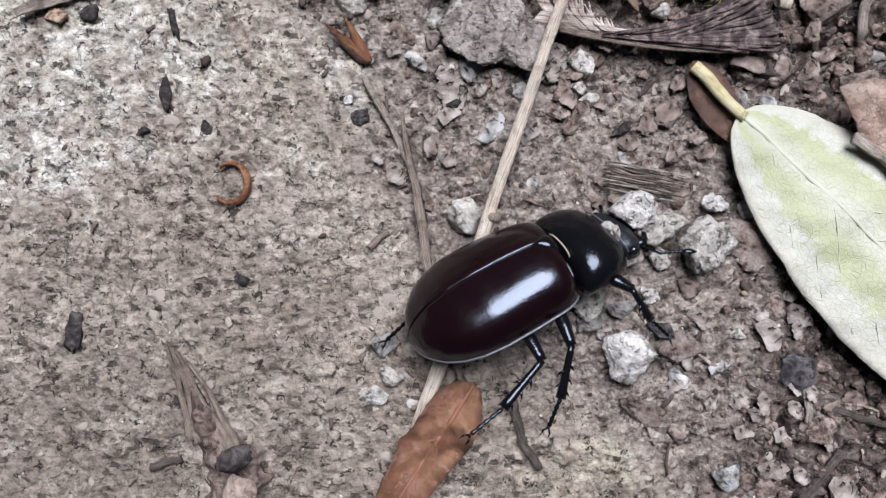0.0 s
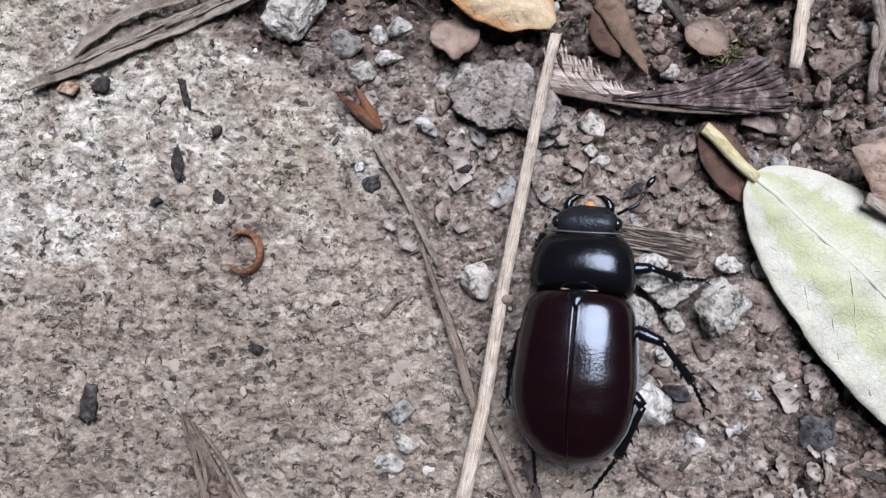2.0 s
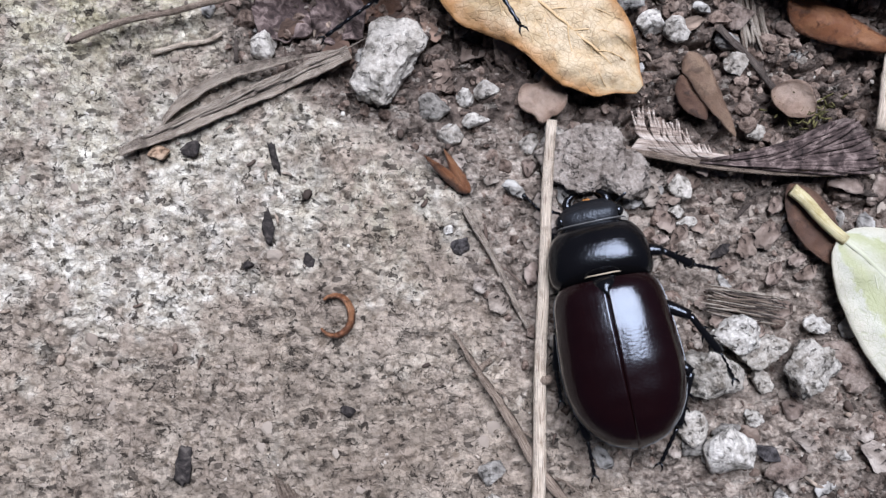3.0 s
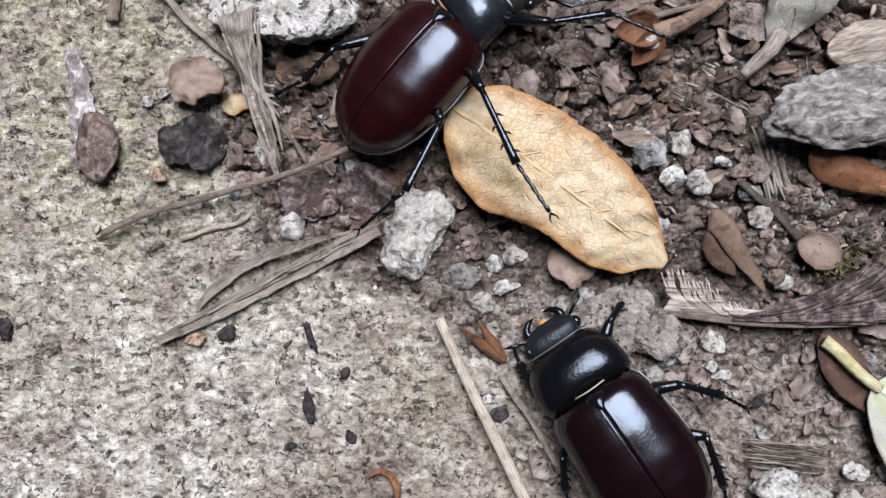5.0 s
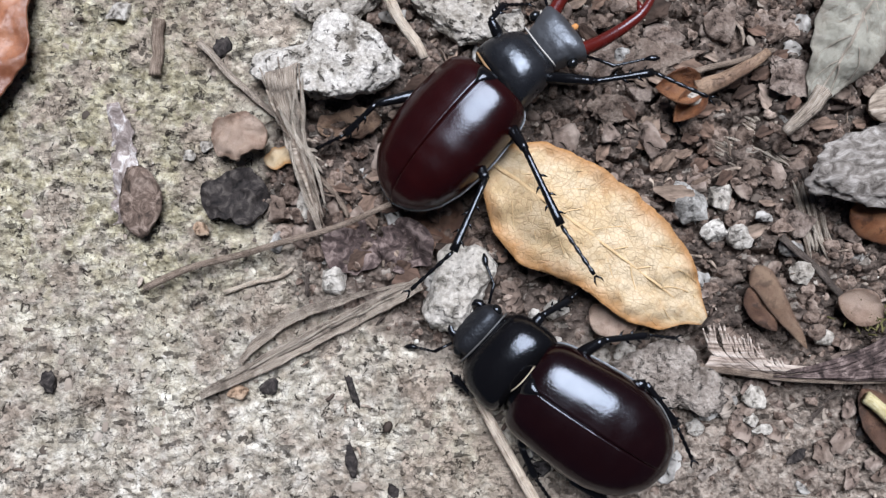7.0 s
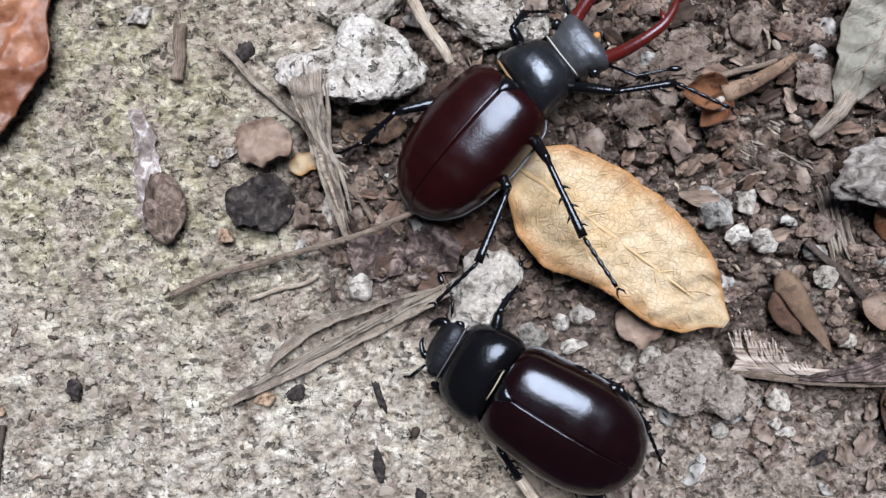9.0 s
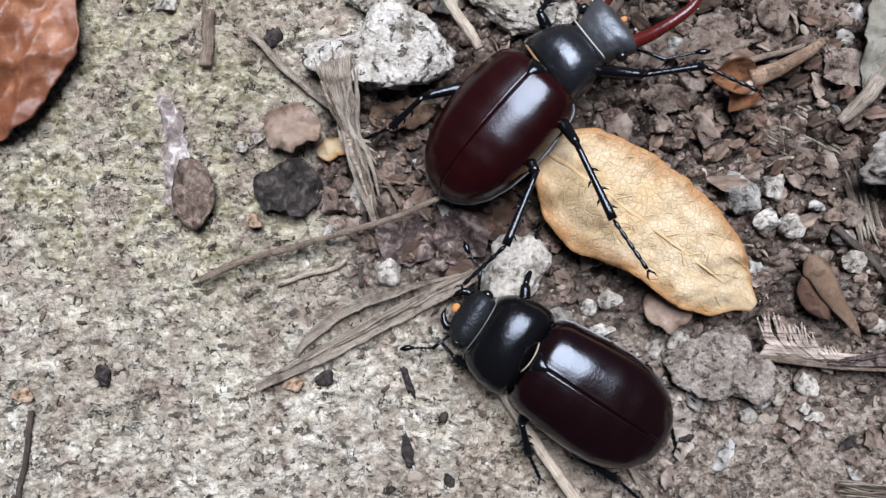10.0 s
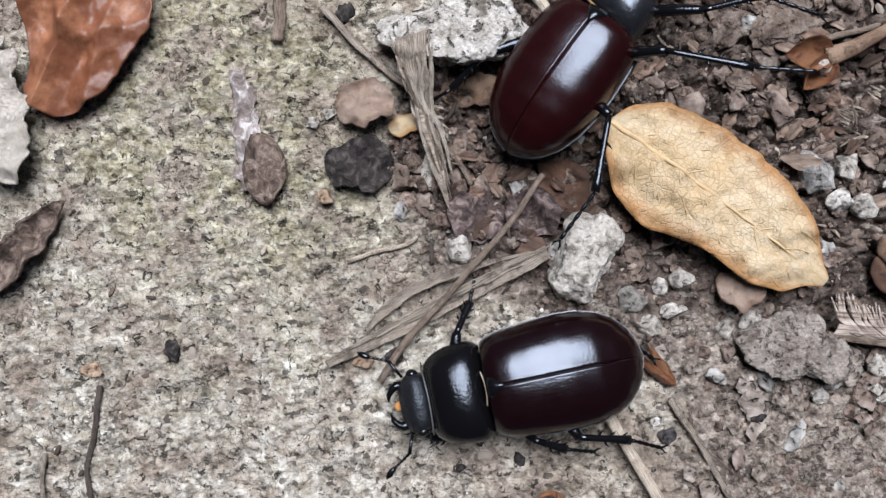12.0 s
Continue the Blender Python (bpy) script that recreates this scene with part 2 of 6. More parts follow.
def scraps_material():
    n = Nodes("mixed_scraps", 0.8, spec=0.25)
    c = n.ramp(n.island(), (0.0, (0.03, 0.022, 0.018)), (0.4, (0.10, 0.07, 0.055)), (0.7, (0.22, 0.165, 0.125)), (0.9, (0.40, 0.32, 0.25)), (1.0, (0.52, 0.44, 0.36)))
    c = n.mix(n.ramp(n.noise(900, 3), (0.42, 0.6), (0.58, 0.0)), c, (0.05, 0.038, 0.03))
    return n.done(c, n.noise(1500, 3), 0.6, 0.0003)


def flake_material():
    n = Nodes("bark_and_humus_flakes", 0.85, spec=0.25)
    base = n.ramp(n.own(), (0.0, (0.03, 0.02, 0.015)), (0.35, (0.10, 0.062, 0.045)), (0.6, (0.17, 0.112, 0.082)), (0.85, (0.20, 0.15, 0.115)), (1.0, (0.28, 0.22, 0.18)))
    grain = n.noise(700, 5, 0.68, n.stretch(0.5, 1.8, 1.0))
    c = n.mix(0.9, base, n.ramp(grain, (0.36, (0.35, 0.33, 0.31)), (0.5, (1.0, 1.0, 1.0)), (0.64, (1.75, 1.75, 1.75))), "MULTIPLY")
    return n.done(c, grain, 1.0, 0.0006)


FLAKE = flake_material()
SCRAPS = scraps_material()
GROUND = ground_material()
PALE_STONE = stone_material("pale_limestone", (0.15, 0.135, 0.118), (0.36, 0.335, 0.30), (0.54, 0.515, 0.475))
WHITE_STONE = stone_material("white_stone", (0.24, 0.225, 0.20), (0.50, 0.475, 0.435), (0.68, 0.655, 0.615))
BEIGE_STONE = stone_material("beige_limestone", (0.17, 0.15, 0.125), (0.44, 0.41, 0.365), (0.64, 0.61, 0.57), 0.9, 1.0, 0.85)
MORTAR = stone_material("crumbling_mortar", (0.20, 0.178, 0.15), (0.49, 0.462, 0.418), (0.68, 0.655, 0.61), 1.2, 1.0, 0.8)
GREY_STONE = stone_material("grey_stone", (0.10, 0.095, 0.09), (0.25, 0.24, 0.225), (0.42, 0.41, 0.39))
BROWN_STONE = stone_material("brown_clod", (0.07, 0.052, 0.043), (0.165, 0.126, 0.105), (0.27, 0.222, 0.19))
DARK_STONE = stone_material("dark_crumb", (0.02, 0.018, 0.018), (0.055, 0.05, 0.052), (0.13, 0.12, 0.12))
EARTH = stone_material("dried_earth", (0.10, 0.082, 0.068), (0.235, 0.20, 0.172), (0.36, 0.318, 0.28), 1.1, 1.0, 0.6)
TAN_STONE = stone_material("tan_stone", (0.18, 0.12, 0.08), (0.42, 0.30, 0.21), (0.58, 0.45, 0.34))
CLOD = clod_material()
GRIT = grit_material()
STRAW = straw_material("dry_straw", (0.22, 0.145, 0.10), (0.64, 0.53, 0.41), (0.80, 0.71, 0.59), blotch=0.45)
PALE_FIBRE = straw_material("pale_fibre", (0.18, 0.14, 0.105), (0.50, 0.42, 0.335), (0.70, 0.625, 0.53), 0.75, 0.4)
COPPER_VEIN = straw_material("copper_leaf_vein", (0.13, 0.052, 0.03), (0.21, 0.09, 0.05), (0.28, 0.135, 0.08), blotch=0.0, relief=0.02)
PALE_VEIN = straw_material("pale_leaf_vein", (0.38, 0.385, 0.26), (0.46, 0.46, 0.34), (0.50, 0.50, 0.39), blotch=0.0, relief=0.02)
TAN_VEIN = straw_material("tan_leaf_vein", (0.36, 0.22, 0.10), (0.54, 0.38, 0.20), (0.64, 0.48, 0.28), blotch=0.0, relief=0.02)
STRIP = straw_material("weathered_blade", (0.10, 0.076, 0.058), (0.37, 0.30, 0.235), (0.60, 0.525, 0.44), 0.75, 0.7)
GREY_STRAW = straw_material("weathered_straw", (0.09, 0.068, 0.052), (0.34, 0.275, 0.215), (0.58, 0.505, 0.425), 0.75)
BROWN_STRAW = straw_material("brown_straw", (0.09, 0.062, 0.045), (0.24, 0.18, 0.135), (0.42, 0.34, 0.27), 0.75)
DARK_TWIG = straw_material("dark_twig", (0.03, 0.022, 0.018), (0.09, 0.07, 0.058), (0.19, 0.155, 0.13), 0.8)
PETIOLE = straw_material("yellow_leaf_stalk", (0.42, 0.33, 0.13), (0.66, 0.57, 0.30), (0.76, 0.69, 0.46), 0.5)
PALE_LEAF = leaf_material("variegated_leaf", (0.52, 0.505, 0.425), (0.47, 0.46, 0.385), (0.24, 0.265, 0.12), (0.46, 0.37, 0.27), patch=(0.385, 0.395, 0.225), crack=0.34, stain=0.25, mottle=0.10, relief=0.35, net=56, line=0.06)
TAN_LEAF = leaf_material("tan_leaf", (0.601, 0.484, 0.323), (0.533, 0.391, 0.218), (0.26, 0.15, 0.07), (0.38, 0.19, 0.065), crack=0.3, stain=0.95, mottle=0.25, relief=0.6, net=34, line=0.06)
BROWN_LEAF = leaf_material("copper_leaf", (0.33, 0.145, 0.075), (0.17, 0.062, 0.03), (0.15, 0.06, 0.03), (0.12, 0.045, 0.026), crack=0.06, rough=0.36, stain=0.5, mottle=0.35, relief=0.32)
RUST_LEAF = leaf_material("rusty_leaf", (0.33, 0.175, 0.095), (0.22, 0.10, 0.055), (0.12, 0.05, 0.03), (0.10, 0.045, 0.028), crack=0.3, rough=0.5, stain=0.7)
UMBER_LEAF = leaf_material("umber_leaf", (0.27, 0.15, 0.095), (0.15, 0.082, 0.055), (0.06, 0.035, 0.025), (0.06, 0.035, 0.025), crack=0.5, stain=0.5, mottle=0.8, relief=1.0)
PINK_LEAF = leaf_material("pinkish_leaf", (0.44, 0.30, 0.20), (0.28, 0.175, 0.115), (0.11, 0.065, 0.045), (0.13, 0.08, 0.055), crack=0.5, stain=0.6, mottle=0.8, relief=1.0)
GREY_LEAF = leaf_material("bleached_leaf", (0.45, 0.43, 0.36), (0.32, 0.305, 0.25), (0.18, 0.15, 0.12), (0.20, 0.165, 0.13), crack=0.4, stain=0.4)
BLUSH_LEAF = leaf_material("blush_leaf", (0.62, 0.47, 0.37), (0.47, 0.325, 0.24), (0.22, 0.13, 0.09), (0.20, 0.125, 0.085), crack=0.4, stain=0.6, mottle=0.5, relief=1.0)
CREAM_LEAF = leaf_material("cream_leaf", (0.62, 0.57, 0.50), (0.50, 0.45, 0.38), (0.30, 0.25, 0.20), (0.34, 0.28, 0.22), crack=0.3, stain=0.4)
ORANGE_HUSK = leaf_material("orange_husk", (0.42, 0.20, 0.095), (0.27, 0.11, 0.05), (0.14, 0.05, 0.026), (0.10, 0.04, 0.022), crack=0.3, rough=0.45, stain=0.6, mottle=0.85, relief=1.0)
SEED = bark_material("dry_seed", (0.025, 0.018, 0.014), (0.13, 0.092, 0.072), (0.32, 0.25, 0.205))
WING = bark_material("papery_wing", (0.10, 0.07, 0.055), (0.40, 0.32, 0.265), (0.64, 0.56, 0.49), 0.2, 3.0)
DARK_WING = bark_material("dark_wing", (0.04, 0.029, 0.026), (0.09, 0.067, 0.06), (0.17, 0.135, 0.12))
DARK_RIDGE = bark_material("dark_ridges", (0.02, 0.014, 0.013), (0.085, 0.06, 0.055), (0.26, 0.20, 0.18))
CHAR = bark_material("dark_scale", (0.008, 0.007, 0.007), (0.034, 0.028, 0.026), (0.10, 0.086, 0.076))
PINK_BARK = bark_material("pinkish_bark", (0.10, 0.07, 0.055), (0.30, 0.225, 0.18), (0.45, 0.36, 0.30))
BARK = bark_material("grey_bark", (0.06, 0.05, 0.043), (0.20, 0.178, 0.158), (0.40, 0.37, 0.34), 0.8, 1.2)
SILVER_WING = bark_material("silvery_wing", (0.10, 0.078, 0.07), (0.27, 0.225, 0.205), (0.72, 0.69, 0.67), 0.7, 1.0)
FIBRE = bark_material("fibrous_wood", (0.12, 0.092, 0.07), (0.32, 0.26, 0.205), (0.52, 0.45, 0.375), 0.4, 2.2)
MOSS = bark_material("moss", (0.04, 0.036, 0.014), (0.11, 0.098, 0.036), (0.20, 0.18, 0.075))
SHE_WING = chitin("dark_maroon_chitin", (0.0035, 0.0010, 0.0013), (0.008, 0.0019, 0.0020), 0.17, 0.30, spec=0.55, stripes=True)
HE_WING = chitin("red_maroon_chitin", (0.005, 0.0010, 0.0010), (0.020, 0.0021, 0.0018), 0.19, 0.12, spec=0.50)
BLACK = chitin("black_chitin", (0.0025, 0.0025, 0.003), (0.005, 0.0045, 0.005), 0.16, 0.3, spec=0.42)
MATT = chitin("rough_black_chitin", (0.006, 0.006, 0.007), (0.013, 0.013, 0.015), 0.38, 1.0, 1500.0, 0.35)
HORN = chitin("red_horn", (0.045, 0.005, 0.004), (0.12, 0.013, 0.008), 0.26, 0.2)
# the grey base paints in the sky light that the edge reflects
RIM = chitin("lit_grey_rim", (0.05, 0.049, 0.047), (0.11, 0.107, 0.103), 0.3, 0.3)
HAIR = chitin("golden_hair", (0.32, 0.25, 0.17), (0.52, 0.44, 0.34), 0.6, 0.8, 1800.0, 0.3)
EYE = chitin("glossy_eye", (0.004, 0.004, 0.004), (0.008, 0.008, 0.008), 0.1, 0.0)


# ---- noise on arrays ----
TABLE = np.random.RandomState(7).permutation(4096)
VALUE = np.random.RandomState(8).rand(4096)
OTHER = np.random.RandomState(9).rand(4096)


def slot(i, j, seed):
    return TABLE[(TABLE[(i.astype(int) + 97 * seed) % 4096] + j.astype(int)) % 4096]


def wavy(x, y, size, seed=0):
    """Smooth noise of about -1 to 1, with features of that size."""
    x, y = x / size, y / size
    i, j = np.floor(x), np.floor(y)
    u, v = x - i, y - j
    u, v = u * u * u * (u * (6 * u - 15) + 10), v * v * v * (v * (6 * v - 15) + 10)
    a, b = VALUE[slot(i, j, seed)], VALUE[slot(i + 1, j, seed)]
    c, d = VALUE[slot(i, j + 1, seed)], VALUE[slot(i + 1, j + 1, seed)]
    return 2 * ((a + (b - a) * u) * (1 - v) + (c + (d - c) * u) * v) - 1


def layered(x, y, size, octaves=3, seed=0):
    return sum(wavy(x, y, size / 2 ** k, seed + k) * 0.55 ** k for k in range(octaves))


def lumps(x, y, size, seed=0):
    """Distance to the nearest of scattered points, 0 to about 1, and that point's own chance."""
    x, y = x / size, y / size
    i, j = np.floor(x), np.floor(y)
    best, own = np.full(x.shape, 9.0), np.zeros(x.shape)
    for di in (-1, 0, 1):
        for dj in (-1, 0, 1):
            k = slot(i + di, j + dj, seed)
            d = np.hypot(i + di + VALUE[k] - x, j + dj + OTHER[k] - y)
            own = np.where(d < best, VALUE[(k * 7 + 3) % 4096], own)
            best = np.minimum(best, d)
    return best, own


def terraces(x, y, size, seed, wide=1.6):
    """Flat broken flakes, longer across than along: each cell's own level, 0 to 1."""
    x, y = x / (size * wide), y / size
    i, j = np.floor(x), np.floor(y)
    best, own = np.full(x.shape, 9.0), np.zeros(x.shape)
    for di in (-1, 0, 1):
        for dj in (-1, 0, 1):
            k = slot(i + di, j + dj, seed)
            d = np.maximum(np.abs(i + di + VALUE[k] - x), np.abs(j + dj + OTHER[k] - y))
            own = np.where(d < best, VALUE[(k * 7 + 3) % 4096], own)
            best = np.minimum(best, d)
    return own


def smooth(a, b, v):
    t = np.clip((v - a) / (b - a), 0, 1)
    return t * t * (3 - 2 * t)


def slab_share(x, y):
    """1 on the old slab, 0 on the soil beside it (millimetres)."""
    edge = np.interp(y, (-60, -30, -15, 0, 15, 30, 40, 48, 60, 75, 90, 130), (48, 36, 14, 4, -5, -14, -30, -43, -54, -48, -36, -34))
    return smooth(5, -5, x - edge + 5 * layered(x, y, 9, 3, 3))


def crumb_share(x, y):
    """How far the soil is broken into crumbs."""
    return (1 - slab_share(x, y)) * np.clip(smooth(30, 58, y + 0.25 * x + 6 * wavy(x, y, 14, 5)) + smooth(42, 62, x - 0.3 * y) * 0.5 + 0.36, 0, 1)


def plates(x, y, size, seed, bend=0.35):
    """Broken crust: how far a place is from its cell's border (0 on it), and the cell's own chance."""
    x, y = x + bend * size * wavy(x, y, size * 0.8, seed + 50), y + bend * size * wavy(x, y, size * 0.8, seed + 51)
    x, y = x / (size * 1.25), y / size
    i, j = np.floor(x), np.floor(y)
    best, second, own = np.full(x.shape, 9.0), np.full(x.shape, 9.0), np.zeros(x.shape)
    for di in (-1, 0, 1):
        for dj in (-1, 0, 1):
            k = slot(i + di, j + dj, seed)
            d = np.hypot(i + di + VALUE[k] - x, j + dj + OTHER[k] - y)
            second = np.where(d < best, best, np.minimum(second, d))
            own = np.where(d < best, VALUE[(k * 7 + 3) % 4096], own)
            best = np.minimum(best, d)
    return second - best, own


def level(x, y):
    """Height of the ground in millimetres."""
    x, y = np.asarray(x, float), np.asarray(y, float)
    s, c = slab_share(x, y), crumb_share(x, y)
    near = smooth(600, 250, np.hypot(x, y))
    flaky = terraces(x + 0.5 * wavy(x, y, 1.5, 71), y + 0.5 * wavy(x, y, 1.5, 72), 1.25, 13) + 0.6 * terraces(x + 0.3 * wavy(x, y, 1.0, 73), y, 0.8, 14) - 0.8
    # dents added below male and leaf, to deepen the shade there
    shade_dents = sum(d * np.exp(-((x - a) ** 2 + (y - b) ** 2) / r ** 2) for a, b, r, d in ((-17, 57, 5, 2.2), (-9, 46, 6, 1.6), (-33, 58, 5, 1.2)))
    soil = 0.8 * layered(x, y, 9, 3, 20) - shade_dents - 0.5 + 0.34 * layered(x, y, 1.7, 2, 25) + 0.3 * flaky
    for size, rise, gap, share, seed in ((5.2, 1.9, 1.7, c ** 1.5, 11), (2.4, 1.0, 1.0, 0.25 + 0.75 * c, 12), (1.1, 0.45, 0.4, 0.45 + 0.55 * c, 15)):
        edge, own = plates(x, y, size, seed)
        soil = soil + share * (rise * (own - 0.5) - gap * (1 - smooth(0.0, 0.26, edge)))
    pits, deep = lumps(x, y, 2.6, 31)
    holes, steep = lumps(x, y, 1.2, 33)
    edge, own = plates(x, y, 8.0, 35, 0.5)
    slab = 0.45 * layered(x, y, 30, 2, 40) + 0.26 * layered(x, y, 2.0, 2, 45) - 0.5 * np.clip(0.3 - pits, 0, 1) / 0.3 * (deep > 0.55) + 0.42 * flaky
    slab = slab - 0.55 * smooth(0.42, 0.18, holes) * (steep > 0.80) - 0.45 * smooth(0.05, 0.0, edge) * smooth(0.0, 0.5, wavy(x, y, 11, 36)) + 0.25 * (own - 0.5)
    return (s * slab + (1 - s) * soil) * near + (1 - near) * 8 * layered(x, y, 900, 3, 60)


def lines(lo, hi, step, far):
    """Grid lines: even between lo and hi, then ever wider apart out to far."""
    mid = list(np.arange(lo, hi + step / 2, step))
    out, gap = [], step
    while (out[-1] if out else 0) < far:
        gap *= 1.32
        out.append((out[-1] if out else 0) + gap)
    return np.array([lo - d for d in reversed(out)] + mid + [hi + d for d in out])


def mesh_of(name, verts, faces, material, uv=None, flat=False):
    """A mesh from millimetres."""
    me = bpy.data.meshes.new(name)
    me.from_pydata((np.asarray(verts, float) * MM).tolist(), [], faces if isinstance(faces, list) else faces.tolist())
    me.materials.append(material)
    me.polygons.foreach_set("use_smooth", [not flat] * len(me.polygons))
    if uv is not None:
        layer = me.uv_layers.new(name="UVMap")
        at = np.zeros(len(me.loops), dtype=np.int32)
        me.loops.foreach_get("vertex_index", at)
        layer.data.foreach_set("uv", np.asarray(uv, np.float32)[at].ravel())
    me.update()
    return me


def join(*pieces):
    """Several (verts, faces) as one."""
    verts, faces, n = [], [], 0
    for v, f in pieces:
        verts.append(np.asarray(v, float))
        faces += [tuple(int(k) + n for k in face) for face in f]
        n += len(v)
    return np.concatenate(verts), faces


def part(name, me, parent, label=""):
    ob = new(name, me)
    ob.parent = parent
    return tagged(ob, label)


def thing(name, label, category, group="", me=None, x=0.0, y=0.0, z=0.0, turn=0.0, kind=""):
    ob = new(name, me)
    ob.matrix_basis = pose(x * MM, y * MM, z * MM, 0, 0, turn)
    return tagged(ob, label, category, group, kind)


# ---- the ground: one sheet to the horizon ----
def build_ground():
    gx, gy = lines(-116, 76, 0.27, 60000), lines(-46, 108, 0.27, 60000)
    X, Y = np.meshgrid(gx, gy)
    verts = np.stack([X.ravel(), Y.ravel(), level(X.ravel(), Y.ravel())], 1)
    w, h = len(gx), len(gy)
    k = (np.arange(h - 1)[:, None] * w + np.arange(w - 1)[None, :]).ravel()
    me = mesh_of("ground", verts, np.stack([k, k + 1, k + w + 1, k + w], 1), GROUND)
    x, y = verts[:, 0], verts[:, 1]
    s = slab_share(x, y)
    spot = lambda px, py, r: np.exp(-((x - px) ** 2 + (y - py) ** 2) / r ** 2)
    lichen = np.clip(1.3 * spot(-46, 24, 9) + 1.1 * spot(-57, 14, 8) + 0.9 * spot(-58, 28, 12) + 1.0 * spot(-62, 22, 12) + 0.8 * spot(-85, 50, 14)
                     + 0.8 * spot(-70, 40, 12) + 0.7 * spot(-90, 65, 10) + 0.5 * spot(-88, 28, 14) + 0.5 * spot(-80, 20, 16) + 0.04 + 0.68 * smooth(4, 30, y), 0, 1)
    moss = np.clip(1.0 * spot(-72, 86, 16) + 0.8 * spot(-90, 70, 12) + 0.55 * spot(-62, 62, 12) + 0.35 * spot(-22, 24, 7) + 0.5 * spot(26, -30, 9) + 0.4 * spot(-84, 53, 6) + 0.5 * spot(-70, 60, 22) + 0.08 + 0.14 * smooth(10, 40, y), 0, 1)
    brown_patches = np.clip(0.75 * spot(-50, -28, 20) + 0.95 * spot(-26, -30, 15) + 0.35 * spot(-30, 4, 14) + 0.4 * spot(-82, 34, 9) + 0.35 * spot(-60, 50, 12), 0, 1)
    # dark soil, plus spots painting the shade under beetles and tan leaf
    humus_and_shade = np.clip(crumb_share(x, y) + (1 - s) * (1.1 * spot(-18, 57, 7) + 1.0 * spot(-9, 46, 7) + 0.9 * spot(-33, 57, 7) + 0.6 * spot(-18, 28, 6)), 0, 1)
    for name, values in (("slab", s), ("crumb", humus_and_shade), ("lichen", lichen), ("moss", moss), ("brown_patches", brown_patches)):
        me.attributes.new(name, "FLOAT", "POINT").data.foreach_set("value", values.astype(np.float32))
    return tagged(new("ground", me), "weathered grey-brown slab crusted with lichen, meeting crumbly bare soil", "ground", kind="structure")


def ball(fine):
    bm = bmesh.new()
    bmesh.ops.create_icosphere(bm, subdivisions=fine, radius=1.0)
    v = np.array([p.co[:] for p in bm.verts])
    f = [[p.index for p in face.verts] for face in bm.faces]
    bm.free()
    return v, f


BALLS = {k: ball(k) for k in (1, 2, 3, 4, 5)}


def rock(fine, seed, cuts=11, rough=0.13, grain=2.0):
    """A broken stone of about unit radius: a ball cut by planes, its faces roughened."""
    rng = np.random.RandomState(seed)
    v, f = BALLS[fine]
    v = v.copy()
    for _ in range(cuts):
        n = rng.normal(size=3)
        n /= np.linalg.norm(n)
        over = np.clip(v @ n - rng.uniform(0.48, 0.84), 0, None)
        v -= over[:, None] * n * 0.96
    off = Vector(rng.uniform(-50, 50, 3))
    for i, p in enumerate(v):
        q = Vector(p)
        d = rough * (noise.noise(q * grain + off) + 0.55 * noise.noise(q * grain * 2.7 + off) + 0.42 * noise.noise(q * grain * 6.5 + off))
        v[i] = p * (1 + d)
    return v, f


def scatter(name, label, category, material, places, sizes, fine, seed, flatness=(0.5, 0.9), sink=0.25, variants=14):
    """Many small lumps, joined."""
    rng = np.random.RandomState(seed)
    kinds = [rock(fine, seed * 31 + k, 12, 0.16)[0] for k in range(variants)]
    faces = np.array(BALLS[fine][1])
    allv, allf, n = [], [], 0
    heights = level(places[:, 0], places[:, 1])
    for (x, y), r, z in zip(places, sizes, heights):
        v = kinds[rng.randint(variants)] * r * np.array([1, rng.uniform(0.6, 1.0), rng.uniform(*flatness)])
        a = rng.uniform(0, 2 * np.pi)
        c, s = np.cos(a), np.sin(a)
        v = np.stack([v[:, 0] * c - v[:, 1] * s + x, v[:, 0] * s + v[:, 1] * c + y, v[:, 2] + z + r * sink], 1)
        allv.append(v), allf.append(faces + n)
        n += len(v)
    me = mesh_of(name, np.concatenate(allv), np.concatenate(allf), material, flat=True)
    return tagged(new(name, me), label, category, kind="stuff")


def build_soil():
    rng = np.random.RandomState(21)
    for count, fine, seed, mean, least, most in ((2300, 2, 3, 0.0, 0.7, 2.4), (4200, 1, 5, -0.9, 0.22, 0.8)):
        p = np.stack([rng.uniform(-66, 76, 26000), rng.uniform(-42, 108, 26000)], 1)
        c = crumb_share(p[:, 0], p[:, 1])
        keep = rng.rand(len(p)) < c * 0.42
        p = p[keep][:count]
        r = np.clip(rng.lognormal(mean, 0.4, len(p)), least, most) * (0.55 + 0.5 * c[keep][:count])
        scatter("soil_crumbs", "dark brown dry soil crumbs lying loose", "soil", CLOD, p, r, fine, seed, (0.35, 0.75), 0.02)
    p = np.stack([rng.uniform(-116, 76, 11000), rng.uniform(-46, 108, 11000)], 1)
    s = slab_share(p[:, 0], p[:, 1])
    p = p[rng.rand(len(p)) < 0.22 + 0.12 * (1 - s)]
    q = np.stack([rng.uniform(-112, 70, 420), rng.uniform(-44, 104, 420)], 1)
    scatter("stone_flakes", "small thin stone flakes lying flat", "stone flakes", GRIT, q, np.clip(rng.lognormal(-0.35, 0.35, 420), 0.4, 1.5), 2, 6, (0.18, 0.35), 0.0, 10)
    scatter("grit", "fine pale and dark mineral grit", "grit", GRIT, p, np.clip(rng.lognormal(-1.3, 0.45, len(p)), 0.12, 0.6), 1, 4, (0.3, 0.6), 0.0, 12)


build_ground()
build_soil()


